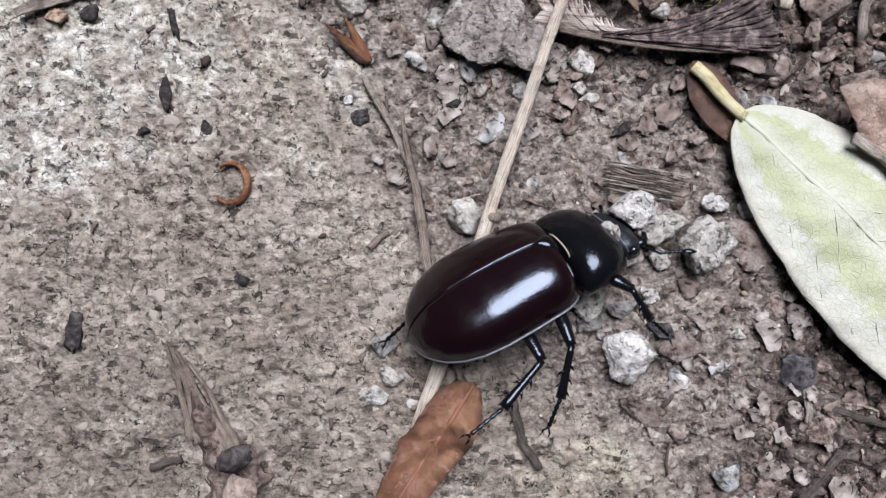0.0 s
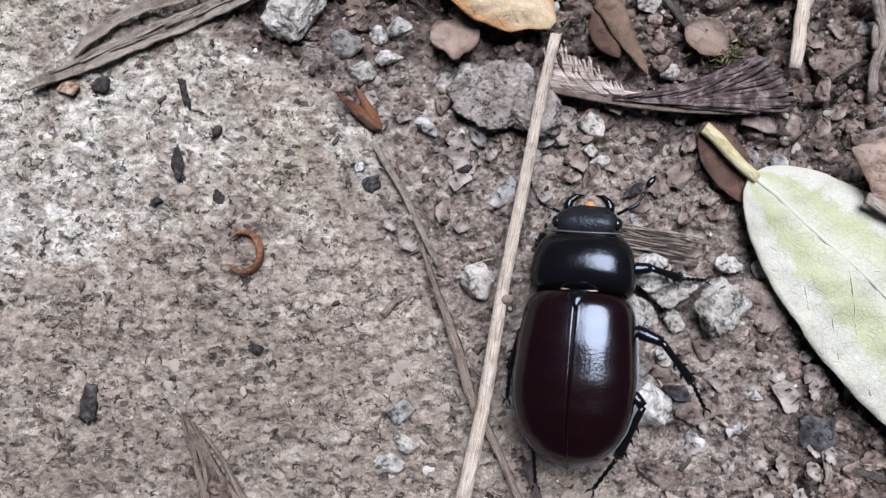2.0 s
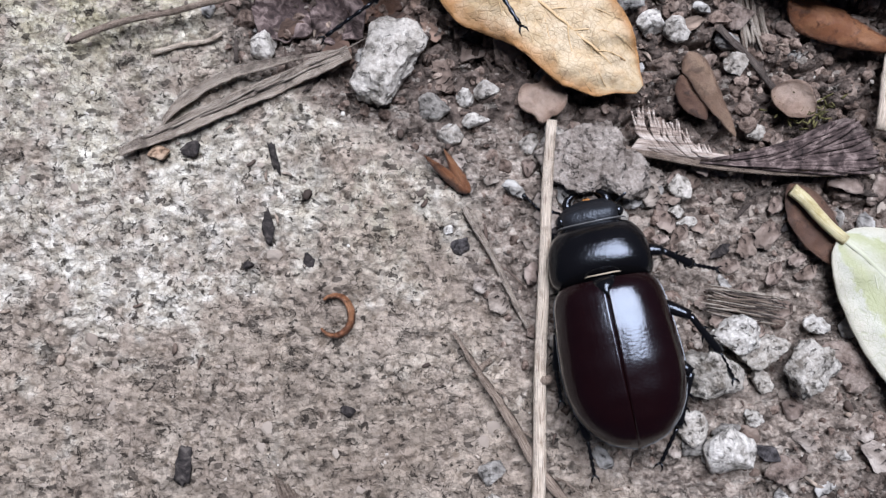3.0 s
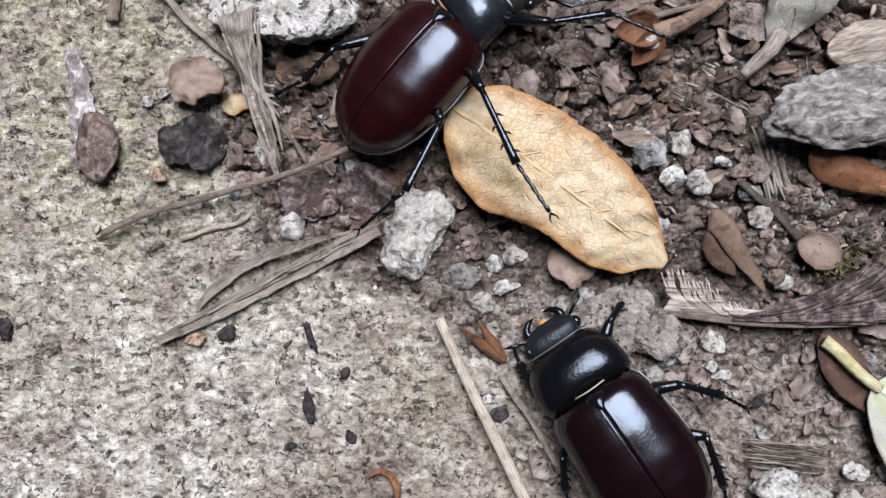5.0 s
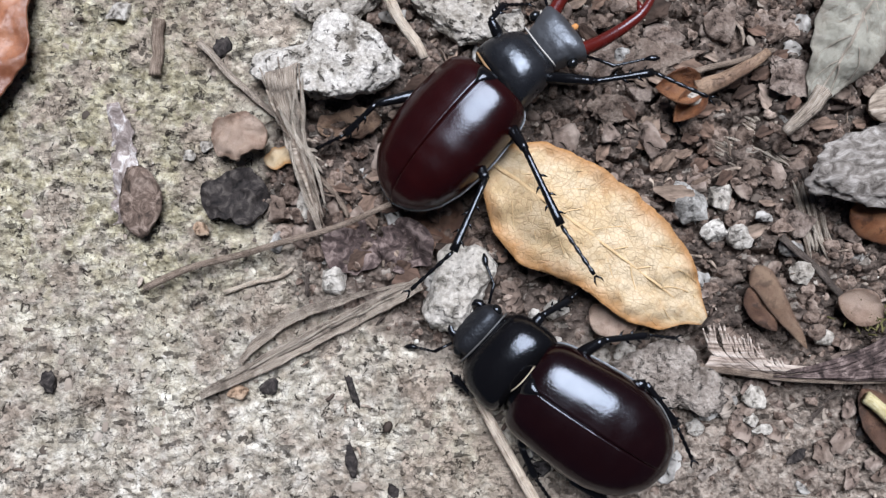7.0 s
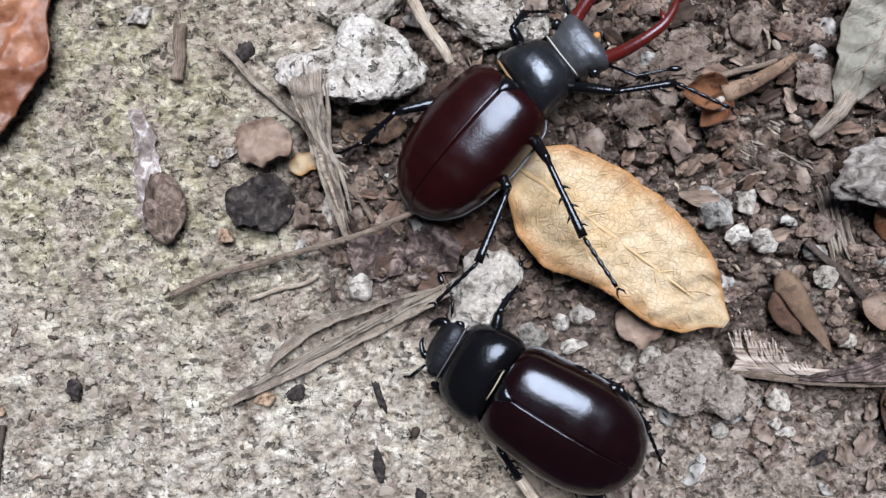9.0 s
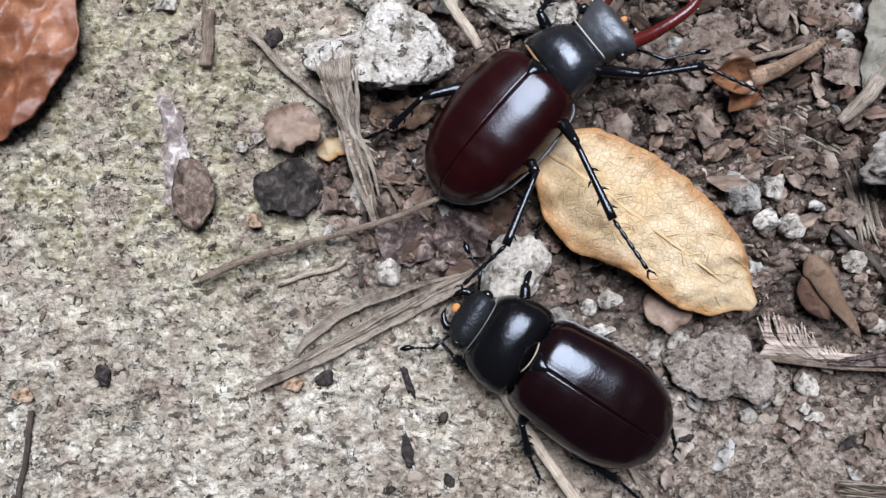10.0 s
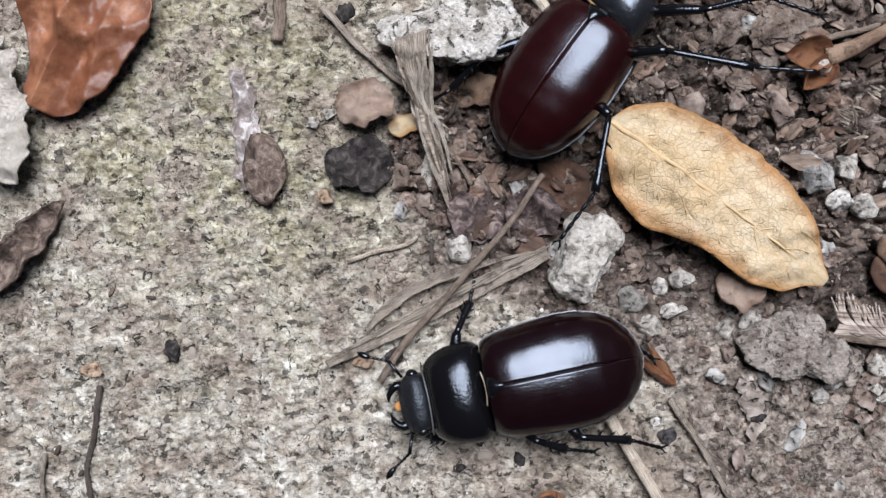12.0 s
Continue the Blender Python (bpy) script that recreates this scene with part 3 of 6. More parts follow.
# ---- loose stones ----
def outlined(v, radii):
    """The unit lump v drawn out to the given reach (millimetres), at even turns from +x, seen from above."""
    turn = (np.arctan2(v[:, 1], v[:, 0]) % (2 * np.pi)) / (2 * np.pi) * len(radii)
    k = np.floor(turn).astype(int)
    r = np.asarray(radii, float)
    share = turn - k
    share = share * share * (3 - 2 * share)
    reach = r[k % len(r)] * (1 - share) + r[(k + 1) % len(r)] * share
    return v * np.stack([reach, reach, np.ones(len(v))], 1)


def pebble(x, y, sx, sy, sz, turn, seed, material, label, name="pebble", group="pebbles on the soil", rough=0.12, cuts=13, sink=0.25, fine=4, radii=None):
    v, f = rock(fine, seed, cuts, rough)
    flat = np.sign(v[:, 2]) * np.abs(v[:, 2]) ** 0.8
    v = np.stack([v[:, 0], v[:, 1], flat], 1)
    v = outlined(v, radii) * np.array([1.12, 1.12, sz / 2]) if radii else v * np.array([sx, sy, sz]) / 2
    z = float(np.mean(level(x + np.array([0, 1, -1, 0, 0]) * sx / 5, y + np.array([0, 0, 0, 1, -1]) * sy / 5))) + sz * (0.5 - sink)
    return thing(name, label, "pebble" if name == "pebble" else "stone", group, mesh_of(name, v, f, material), x, y, z, turn)


WHITE, PALE, GREYISH, CLODDY = "rough white limestone pebble on soil", "pale grey pitted pebble on soil", "smooth grey pebble half sunk in soil", "brown earthy stone flake on soil"
for row in (
    (21.5, 28.7, 4.6, 5.0, 3.6, 20, 1, WHITE_STONE, WHITE), (22.7, 23.3, 3.6, 2.6, 2.0, 5, 2, WHITE_STONE, WHITE),
    (-12.0, 36.0, 5.2, 4.0, 3.0, -30, 3, PALE_STONE, PALE), (-9.5, 42.0, 3.0, 3.2, 2.4, 0, 4, WHITE_STONE, WHITE),
    (-6.3, 43.0, 4.0, 4.4, 3.0, 30, 5, PALE_STONE, PALE), (-39.5, 48.9, 5.0, 5.2, 3.8, 8, 6, WHITE_STONE, "small squarish white stone on soil"),
    (19.1, 58.6, 5.2, 4.8, 3.8, 0, 7, WHITE_STONE, WHITE), (17.8, 53.2, 5.0, 4.6, 3.4, 40, 8, WHITE_STONE, WHITE),
    (22.0, 52.4, 4.4, 4.2, 3.0, 10, 9, PALE_STONE, PALE), (33.0, 36.6, 3.6, 3.0, 2.2, 15, 10, WHITE_STONE, WHITE),
    (29.6, 46.2, 5.0, 3.6, 2.4, 20, 11, PALE_STONE, PALE), (3.8, 36.0, 4.6, 3.6, 2.8, 45, 12, PALE_STONE, PALE),
    (14.9, 26.6, 4.0, 3.0, 2.2, -10, 13, GREY_STONE, GREYISH), (13.0, 24.2, 4.0, 3.4, 2.4, 0, 14, PALE_STONE, PALE),
    (21.0, 25.0, 2.8, 2.9, 2.2, 0, 15, WHITE_STONE, WHITE), (-8.3, 38.3, 4.8, 2.8, 2.4, 10, 16, WHITE_STONE, WHITE),
    (-14.0, 40.0, 5.6, 4.6, 3.0, -20, 17, GREY_STONE, GREYISH), (-0.1, 35.3, 3.4, 3.6, 2.6, 0, 18, PALE_STONE, PALE),
    (4.1, 34.7, 3.4, 3.4, 2.4, 0, 19, PALE_STONE, PALE), (14.2, 57.6, 6.4, 8.2, 4.0, 18, 20, GREY_STONE, GREYISH),
    (23.0, -8.4, 5.0, 5.4, 3.2, 0, 22, GREY_STONE, GREYISH), (28.0, -6.6, 4.2, 3.6, 2.6, 10, 23, GREY_STONE, GREYISH),
    (32.0, -4.8, 2.6, 2.4, 1.8, 0, 24, WHITE_STONE, WHITE), (36.6, -17.0, 3.2, 3.0, 2.2, 0, 25, WHITE_STONE, WHITE),
    (44.6, -9.8, 2.4, 2.0, 1.6, 0, 26, WHITE_STONE, WHITE), (43.4, -30.0, 5.6, 4.8, 2.2, 0, 27, GREY_STONE, "flat pale blue-grey stone set in soil"),
    (-4.8, -16.9, 4.4, 3.2, 2.4, -15, 28, WHITE_STONE, WHITE), (-5.8, -12.6, 4.6, 3.8, 2.2, 10, 29, GREY_STONE, GREYISH),
    (-7.0, -19.8, 4.8, 4.0, 1.6, 0, 30, PALE_STONE, PALE), (5.2, 5.4, 6.4, 6.6, 3.6, 0, 31, PALE_STONE, PALE),
    (-43.4, 61.2, 3.6, 6.4, 3.4, 0, 32, WHITE_STONE, "narrow white stone chip on soil"), (-60.5, 69.0, 2.4, 2.0, 1.6, 0, 33, PALE_STONE, PALE),
    (-57.6, 70.2, 2.6, 2.2, 1.6, 0, 34, PALE_STONE, PALE), (46.5, 3.6, 3.0, 2.6, 1.8, 0, 35, WHITE_STONE, WHITE),
    (53.4, -14.4, 6.4, 6.4, 4.0, 0, 36, DARK_STONE, "dark brown rounded soil lump beside a leaf"), (-10.2, 19.9, 3.6, 2.8, 1.8, 0, 37, DARK_STONE, "dark grey stone chip on soil"),
    (-11.8, 22.0, 1.7, 1.6, 1.2, 0, 38, WHITE_STONE, "tiny round white stone"), (20.0, 47.0, 6.4, 4.0, 2.6, 0, 39, BROWN_STONE, CLODDY),
    (33.5, -9.6, 5.0, 3.6, 2.6, -30, 40, DARK_STONE, "dark stone chip on soil"), (36.0, -12.4, 8.0, 5.2, 1.8, 0, 41, BROWN_STONE, CLODDY),
    (31.0, -20.6, 7.4, 4.6, 2.0, -35, 42, BROWN_STONE, CLODDY), (45.4, 2.6, 10.0, 8.0, 2.0, -25, 43, BROWN_STONE, "flat layered reddish brown earth flake"),
    (-24.0, 91.0, 4.4, 4.0, 2.4, 0, 44, PALE_STONE, PALE), (28.6, 49.9, 4.0, 3.4, 2.6, 0, 45, GREY_STONE, GREYISH),
    (30.0, 53.8, 6.0, 5.4, 3.6, 0, 46, BROWN_STONE, CLODDY), (23.6, 62.4, 5.6, 5.0, 3.2, 0, 47, BROWN_STONE, CLODDY),
    (38.5, 52.0, 6.0, 5.0, 3.2, 0, 48, BROWN_STONE, CLODDY), (12.0, 83.0, 7.0, 5.0, 2.6, 0, 49, BROWN_STONE, CLODDY),
    (8.0, 76.0, 8.4, 5.0, 2.4, -20, 50, BROWN_STONE, CLODDY), (21.0, 85.0, 6.0, 7.0, 3.0, 0, 51, BROWN_STONE, CLODDY),
    (57.0, 38.0, 9.0, 6.0, 3.0, 20, 52, BROWN_STONE, CLODDY), (62.0, 27.0, 8.0, 5.0, 2.6, 0, 53, BROWN_STONE, CLODDY),
    (44.0, 33.0, 6.0, 4.6, 2.6, 0, 54, BROWN_STONE, CLODDY), (-70.0, 91.5, 4.6, 3.4, 2.0, 40, 55, PALE_STONE, "pale stone chip on mossy slab"),
):
    pebble(*row)

pebble(10.3, 31.6, 16.0, 9.0, 5.8, 0, 60, EARTH, "flat layered grey-brown lump of dried earth", "earth_lump", "", 0.22, 8, sink=0.05, fine=5, radii=(8.0, 5.6, 5.4, 5.6, 8.6, 6.4, 4.5, 6.2))
for x, y, sx, sy, sz, turn, seed in ((25.6, 1.6, 11.0, 9.4, 7.6, -8, 61), (39.0, 2.6, 8.2, 8.6, 6.0, 10, 62), (28.6, 7.4, 8.0, 5.8, 5.6, -14, 63), (33.2, 5.0, 7.0, 6.0, 5.2, 20, 68), (33.0, 0.6, 4.0, 3.6, 2.8, 60, 74), (22.6, -5.8, 4.8, 5.2, 3.4, 10, 71), (31.8, -4.4, 3.2, 2.6, 2.0, 0, 72), (40.8, 8.6, 3.8, 3.4, 2.4, 0, 73)):
    pebble(x, y, sx, sy, sz, turn, seed, MORTAR, "rough pale cream crumbling mortar lump", "mortar_lump", "mortar lumps", 0.24, 10, sink=0.08, fine=4)
pebble(-21.0, 46.4, 11.0, 11.0, 6.4, 0, 64, WHITE_STONE, "chunky pitted white stone on soil", "stone", "", 0.16, 5, sink=0.12, fine=5, radii=(4.9, 6.2, 6.0, 4.8, 4.9, 5.6, 5.5, 5.1))
pebble(-38.6, 81.6, 22.0, 15.0, 8.0, 0, 65, BEIGE_STONE, "large rough whitish limestone chunk on the slab", "limestone_chunk", "limestone chunks", 0.15, 10, sink=0.1, fine=5, radii=(10.0, 9.0, 8.4, 5.8, 10.6, 6.4, 7.4, 7.8))
pebble(-36.0, 91.6, 15.0, 9.0, 5.5, 10, 66, BEIGE_STONE, "rough whitish limestone chunk with a tan corner", "limestone_chunk", "limestone chunks", 0.16, 10, fine=5)
pebble(-18.6, 88.8, 20.0, 12.0, 6.0, -14, 67, BEIGE_STONE, "grey weathered limestone chunk", "limestone_chunk", "limestone chunks", 0.16, 10, fine=5)


def build_clods():
    """Flat angular lumps of dry earth, each a thing of its own."""
    rng = np.random.RandomState(91)
    kinds = []
    for k in range(9):
        v, f = rock(3, 300 + k, 16, 0.22, 1.8)
        ob = thing("earth_clod", ("angular brown clod of dry earth", "flat greyish flake of dry earth", "crumbly brown clod of dry earth")[k % 3], "clod", "clods of earth", mesh_of("earth_clod", v * np.array([1.0, rng.uniform(0.6, 0.95), rng.uniform(0.35, 0.65)]), f, material=(BROWN_STONE, BROWN_STONE, GREY_STONE)[k % 3]))
        kinds.append(ob)
    n, used = 0, []
    while n < 280:
        x, y = rng.uniform(-50, 72), rng.uniform(-42, 104)
        if rng.rand() > float(crumb_share(x, y)) ** 1.3 or any((x - a) ** 2 + (y - b) ** 2 < 9 for a, b in used):
            continue
        used.append((x, y))
        r = min(3.6, 1.0 + rng.lognormal(-0.1, 0.5))
        m = pose(x * MM, y * MM, (float(level(x, y)) + 0.12 * r) * MM, rng.uniform(-14, 14), rng.uniform(-14, 14), rng.uniform(0, 360)) @ Matrix.Scale(r, 4)
        if n < len(kinds):
            kinds[n].matrix_basis = m
        else:
            ob = copy_thing(kinds[n % len(kinds)], pose(0, 0, 0))
            ob.matrix_basis = m
        n += 1


build_clods()


def build_flakes():
    """Thin broken flakes of bark and humus, tipped this way and that, with gaps between them."""
    rng = np.random.RandomState(93)
    kinds = []
    for k in range(8):
        v, f = rock(3, 340 + k, 26, 0.32, 2.2)
        kinds.append(thing("bark_flake", ("dark brown broken bark flake on soil", "reddish brown bark flake on soil")[k % 2], "bark", "loose bark flakes", mesh_of("bark_flake", v * np.array([1.0, rng.uniform(0.45, 0.85), rng.uniform(0.14, 0.26)]), f, FLAKE, flat=True)))
    for k in range(6):
        v, f = rock(3, 360 + k, 22, 0.28, 2.0)
        kinds.append(thing("earth_flake", ("flat greyish flake of dry earth", "thin brown flake of crusted earth")[k % 2], "clod", "flakes of earth", mesh_of("earth_flake", v * np.array([1.0, rng.uniform(0.55, 0.9), rng.uniform(0.2, 0.34)]), f, (EARTH, BROWN_STONE)[k % 2], flat=True)))
    n, used = 0, []
    beds = ((-27, 57, 9, 5), (-33, 64, 6, 6), (-20, 62, 7, 4), (22, 72, 14, 8), (36, 66, 12, 9), (12, 66, 8, 6), (28, 82, 12, 8), (-2, 84, 9, 6), (38, -12, 13, 9), (30, 12, 11, 8), (52, -20, 9, 9), (24, 28, 12, 5), (4, 26, 8, 6), (44, 34, 12, 6))
    while n < 260:
        bx, by, wx, wy = beds[n % 8] if n % 14 < 8 else beds[8 + n % 6]
        x, y = rng.normal(bx, wx), rng.normal(by, wy)
        if any((x - a) ** 2 + (y - b) ** 2 < 4 for a, b in used) or float(slab_share(x, y)) > 0.6:
            continue
        used.append((x, y))
        r = min(3.6, 1.0 + rng.lognormal(-0.2, 0.5))
        m = pose(x * MM, y * MM, (float(level(x, y)) + 0.45 + 0.22 * r) * MM, rng.uniform(-24, 24), rng.uniform(-24, 24), rng.uniform(-60, 60)) @ Matrix.Scale(r, 4)
        if n < len(kinds):
            kinds[n].matrix_basis = m
        else:
            copy_thing(kinds[n % len(kinds)], pose(0, 0, 0)).matrix_basis = m
        n += 1


build_flakes()


# ---- fibres, stalks, leaves ----
def tube(points, radii, sides=10, flat=1.0, seed=None, knob=0.0):
    """A closed tube along points. Gives verts, faces and a UV along and round it. flat: height to width."""
    p = np.asarray(points, float)
    r = np.broadcast_to(np.asarray(radii, float), len(p)).copy()
    t = np.gradient(p, axis=0)
    t /= np.linalg.norm(t, axis=1)[:, None] + 1e-9
    side = np.cross(t, (0, 0, 1.0))
    thin = np.linalg.norm(side, axis=1) < 0.05
    side[thin] = (1, 0, 0)
    side /= np.linalg.norm(side, axis=1)[:, None]
    high = np.cross(side, t)
    rng = np.random.RandomState(seed or 0)
    a = np.linspace(0, 2 * np.pi, sides, endpoint=False)
    verts, uv = [], []
    reach = np.r_[0, np.cumsum(np.linalg.norm(np.diff(p, axis=0), axis=1))]
    ridge = 1 + knob * rng.uniform(-1, 1, sides)
    for i in range(len(p)):
        k = r[i] * ridge * (1 + knob * 0.5 * rng.uniform(-1, 1, sides))
        verts.append(p[i] + (k * np.cos(a))[:, None] * side[i] + (flat * k * np.sin(a))[:, None] * high[i])
        uv += [(reach[i] / 30.0, q / sides) for q in range(sides)]
    verts = np.concatenate(verts)
    faces = [(i * sides + q, i * sides + (q + 1) % sides, (i + 1) * sides + (q + 1) % sides, (i + 1) * sides + q) for i in range(len(p) - 1) for q in range(sides)]
    faces += [tuple(reversed(range(sides))), tuple(range((len(p) - 1) * sides, len(p) * sides))]
    return verts, faces, uv


def bent(a, b, n=14, wobble=0.6, seed=0, sag=0.0):
    """A line from a to b in n points, slightly crooked."""
    rng = np.random.RandomState(seed)
    a, b = np.asarray(a, float), np.asarray(b, float)
    s = np.linspace(0, 1, n)
    side = np.array([-(b - a)[1], (b - a)[0], 0])
    side /= np.linalg.norm(side) + 1e-9
    shift = sum(rng.uniform(-1, 1) * np.sin(np.pi * k * s + (0 if k == 1 else rng.uniform(0, 6))) / k for k in (1, 2, 3, 5)) * wobble
    p = a + (b - a) * s[:, None] + side * shift[:, None]
    p[:, 2] += rng.uniform(-0.15, 0.15, n) * min(1.0, wobble) - sag * np.sin(np.pi * s)
    return p


def stick(name, label, category, material, a, b, r, wobble=0.6, seed=0, taper=0.8, group="", lift=None, flat=0.8, n=16, knob=0.14):
    """A straw or twig that lies on the ground from a to b (x, y in millimetres)."""
    za, zb = (float(level(*q)) + r * 0.9 for q in (a, b))
    lift = lift or (0.3, 0.3)
    mid = ((a[0] + b[0]) / 2, (a[1] + b[1]) / 2)
    pts = bent((a[0] - mid[0], a[1] - mid[1], za + lift[0]), (b[0] - mid[0], b[1] - mid[1], zb + lift[1]), n, wobble, seed)
    rr = r * np.linspace(1, taper, n) * (1 + 0.08 * np.random.RandomState(seed + 5).uniform(-1, 1, n))
    v, f, uv = tube(pts, rr, 9, flat, seed, knob)
    return thing(name, label, category, group, mesh_of(name, v, f, material, uv), mid[0], mid[1])


def eased_line(s, points):
    """Half widths at s through (share of length, millimetres), rounded at the knees."""
    v = np.interp(s, *zip(*points))
    for _ in range(3):
        v = np.r_[v[0], (v[:-2] + 2 * v[1:-1] + v[2:]) / 4, v[-1]]
    return v


def blade(length, width, shape, n=46, m=18, curl=0.0, bend=0.0, ripple=0.6, seed=0, thick=0.25, ragged=0.06, fold=0.0, twist=0.0, sides=None, creases=()):
    """A leaf blade from (0,0) along +x: shape(s) gives the share of half the width at s. Closed, with thickness."""
    s = np.linspace(0.0, 1.0, n)
    v = np.linspace(-1.0, 1.0, m)
    S, V = np.meshgrid(s, v, indexing="ij")
    rng = np.random.RandomState(seed)
    off = rng.uniform(0, 900)
    half = np.array([max(0.015, shape(k)) for k in s]) * width / 2
    edge = 1 + ragged * (wavy(S * length + off, np.sign(V) * 40 + off, 2.2, seed) + 0.6 * wavy(S * length + off, np.sign(V) * 40 + off, 0.9, seed + 1))
    Y = half[:, None] * V * edge
    if sides:
        Y = V * edge * np.where(V < 0, eased_line(s, sides[1])[:, None], eased_line(s, sides[0])[:, None])
    X = S * length
    Z = curl * (np.abs(V) ** 2) * (half / (width / 2))[:, None] * width / 2 + bend * np.sin(np.pi * S) * length + fold * np.abs(V) * half[:, None]
    Z = Z + ripple * layered(X + off, Y + 50, 7.0, 3, seed + 2)
    Z = Z + 0.32 * ripple * layered(X + off, Y + 90, 1.9, 2, seed + 7)
    Z = Z + twist * (S - 0.5) * Y
    for x0, y0, x1, y1, rise, reach in creases:
        reached = np.clip(((X - x0) * (x1 - x0) + (Y - y0) * (y1 - y0)) / ((x1 - x0) ** 2 + (y1 - y0) ** 2), 0, 1)
        off_line = np.hypot(X - x0 - reached * (x1 - x0), Y - y0 - reached * (y1 - y0))
        Z = Z + rise * np.clip(1 - off_line / reach, 0, 1) ** 1.2
    top = np.stack([X, Y, Z + thick / 2], -1).reshape(-1, 3)
    low = np.stack([X, Y, Z - thick / 2], -1).reshape(-1, 3)
    uv = np.stack([S, V / 2 + 0.5], -1).reshape(-1, 2)
    k = n * m
    faces = [(i * m + j, (i + 1) * m + j, (i + 1) * m + j + 1, i * m + j + 1) for i in range(n - 1) for j in range(m - 1)]
    faces += [(k + i * m + j, k + i * m + j + 1, k + (i + 1) * m + j + 1, k + (i + 1) * m + j) for i in range(n - 1) for j in range(m - 1)]
    rim = [i * m for i in range(n)] + [(n - 1) * m + j for j in range(1, m)] + [i * m + m - 1 for i in range(n - 2, -1, -1)] + [j for j in range(m - 2, 0, -1)]
    faces += [(a, k + a, k + b, b) for a, b in zip(rim, rim[1:] + rim[:1])]
    heights = Z
    return np.concatenate([top, low]), faces, np.concatenate([uv, uv]), heights


def oval(s):
    return max(0.0, math.sin(math.pi * s ** 0.85)) ** 0.75


def pointed(s):
    return max(0.0, (1 - s ** 2.4)) ** 0.9 * min(1.0, (s / 0.16) ** 0.55)


def leaf(name, label, material, x, y, z, turn, length, width, shape, tilt=(0, 0), veins=0, vein_mat=None, category="leaf", group="", **more):
    """A fallen leaf: an empty at its base with blade, midrib and side veins."""
    root = new(name)
    root.matrix_basis = pose(x * MM, y * MM, z * MM, tilt[0], tilt[1], turn)
    tagged(root, label, category, group)
    v, f, uv, zz = blade(length, width, shape, **more)
    part("blade", mesh_of("blade", v, f, material, uv), root)
    if veins:
        n, m = zz.shape
        pts = np.array([(length * i / (n - 1), 0, zz[i, m // 2] + 0.10) for i in range(n)])
        tv, tf, tu = tube(pts, np.linspace(0.38, 0.10, n), 7, 0.7)
        part("midrib", mesh_of("midrib", tv, tf, vein_mat, tu), root)
        for k in range(veins):
            for sign in (-1, 1):
                s0 = 0.08 + 0.8 * k / veins + (0.03 if sign > 0 else 0)
                line, pts = more.get("sides"), []
                for q in np.linspace(0, 0.88, 13):
                    s = min(0.97, s0 + 0.26 * q ** 1.2)
                    i, j = int(s * (n - 1)), int((sign * q / 2 + 0.5) * (m - 1) + 0.5)
                    reach = np.interp(s, *zip(*line[0 if sign > 0 else 1])) if line else max(0.015, shape(s)) * width / 2
                    pts.append((s * length, sign * q * reach, zz[i, j] + 0.13))
                tv, tf, tu = tube(pts, np.linspace(0.13, 0.04, 13), 5, 0.5)
                part("vein", mesh_of("vein", tv, tf, vein_mat, tu), root)
    return root


def bundle(name, label, category, x, y, turn, length, width, strands, seed, group="", thick=0.42, mats=None, lift=0.9, flare=0.0):
    """A split strip of dry plant or wood fibre: strands side by side, each of its own length."""
    rng = np.random.RandomState(seed)
    root = new(name)
    root.matrix_basis = pose(x * MM, y * MM, (float(level(x, y)) + lift) * MM, 0, 0, turn)
    tagged(root, label, category, group)
    mats = mats or (PALE_FIBRE, BROWN_STRAW, GREY_STRAW, PALE_FIBRE)
    for k in range(strands):
        o = (k / max(1, strands - 1) - 0.5) * (width - thick)
        a, b = rng.uniform(0, 0.16) * length, length * (1 - rng.uniform(0, 0.18))
        pts = bent((a, o * (1 - flare), rng.uniform(-0.1, 0.25)), (b, o * (1 + flare) + rng.uniform(-0.25, 0.25), rng.uniform(-0.2, 0.35)), 14, 0.22 + 0.006 * length, seed * 7 + k)
        r = np.interp(np.linspace(0, 1, 14), (0, 0.12, 0.85, 1), (0.25, 1, 0.9, 0.2)) * thick * rng.uniform(0.75, 1.35) * width / (strands * thick * 1.55)
        v, f, uv = tube(pts, r, 8, min(1.0, 0.75 * thick / max(0.1, width / strands)), seed + k, 0.28)
        part("strand", mesh_of("strand", v, f, mats[(k + seed) % len(mats)], uv), root)
    return root


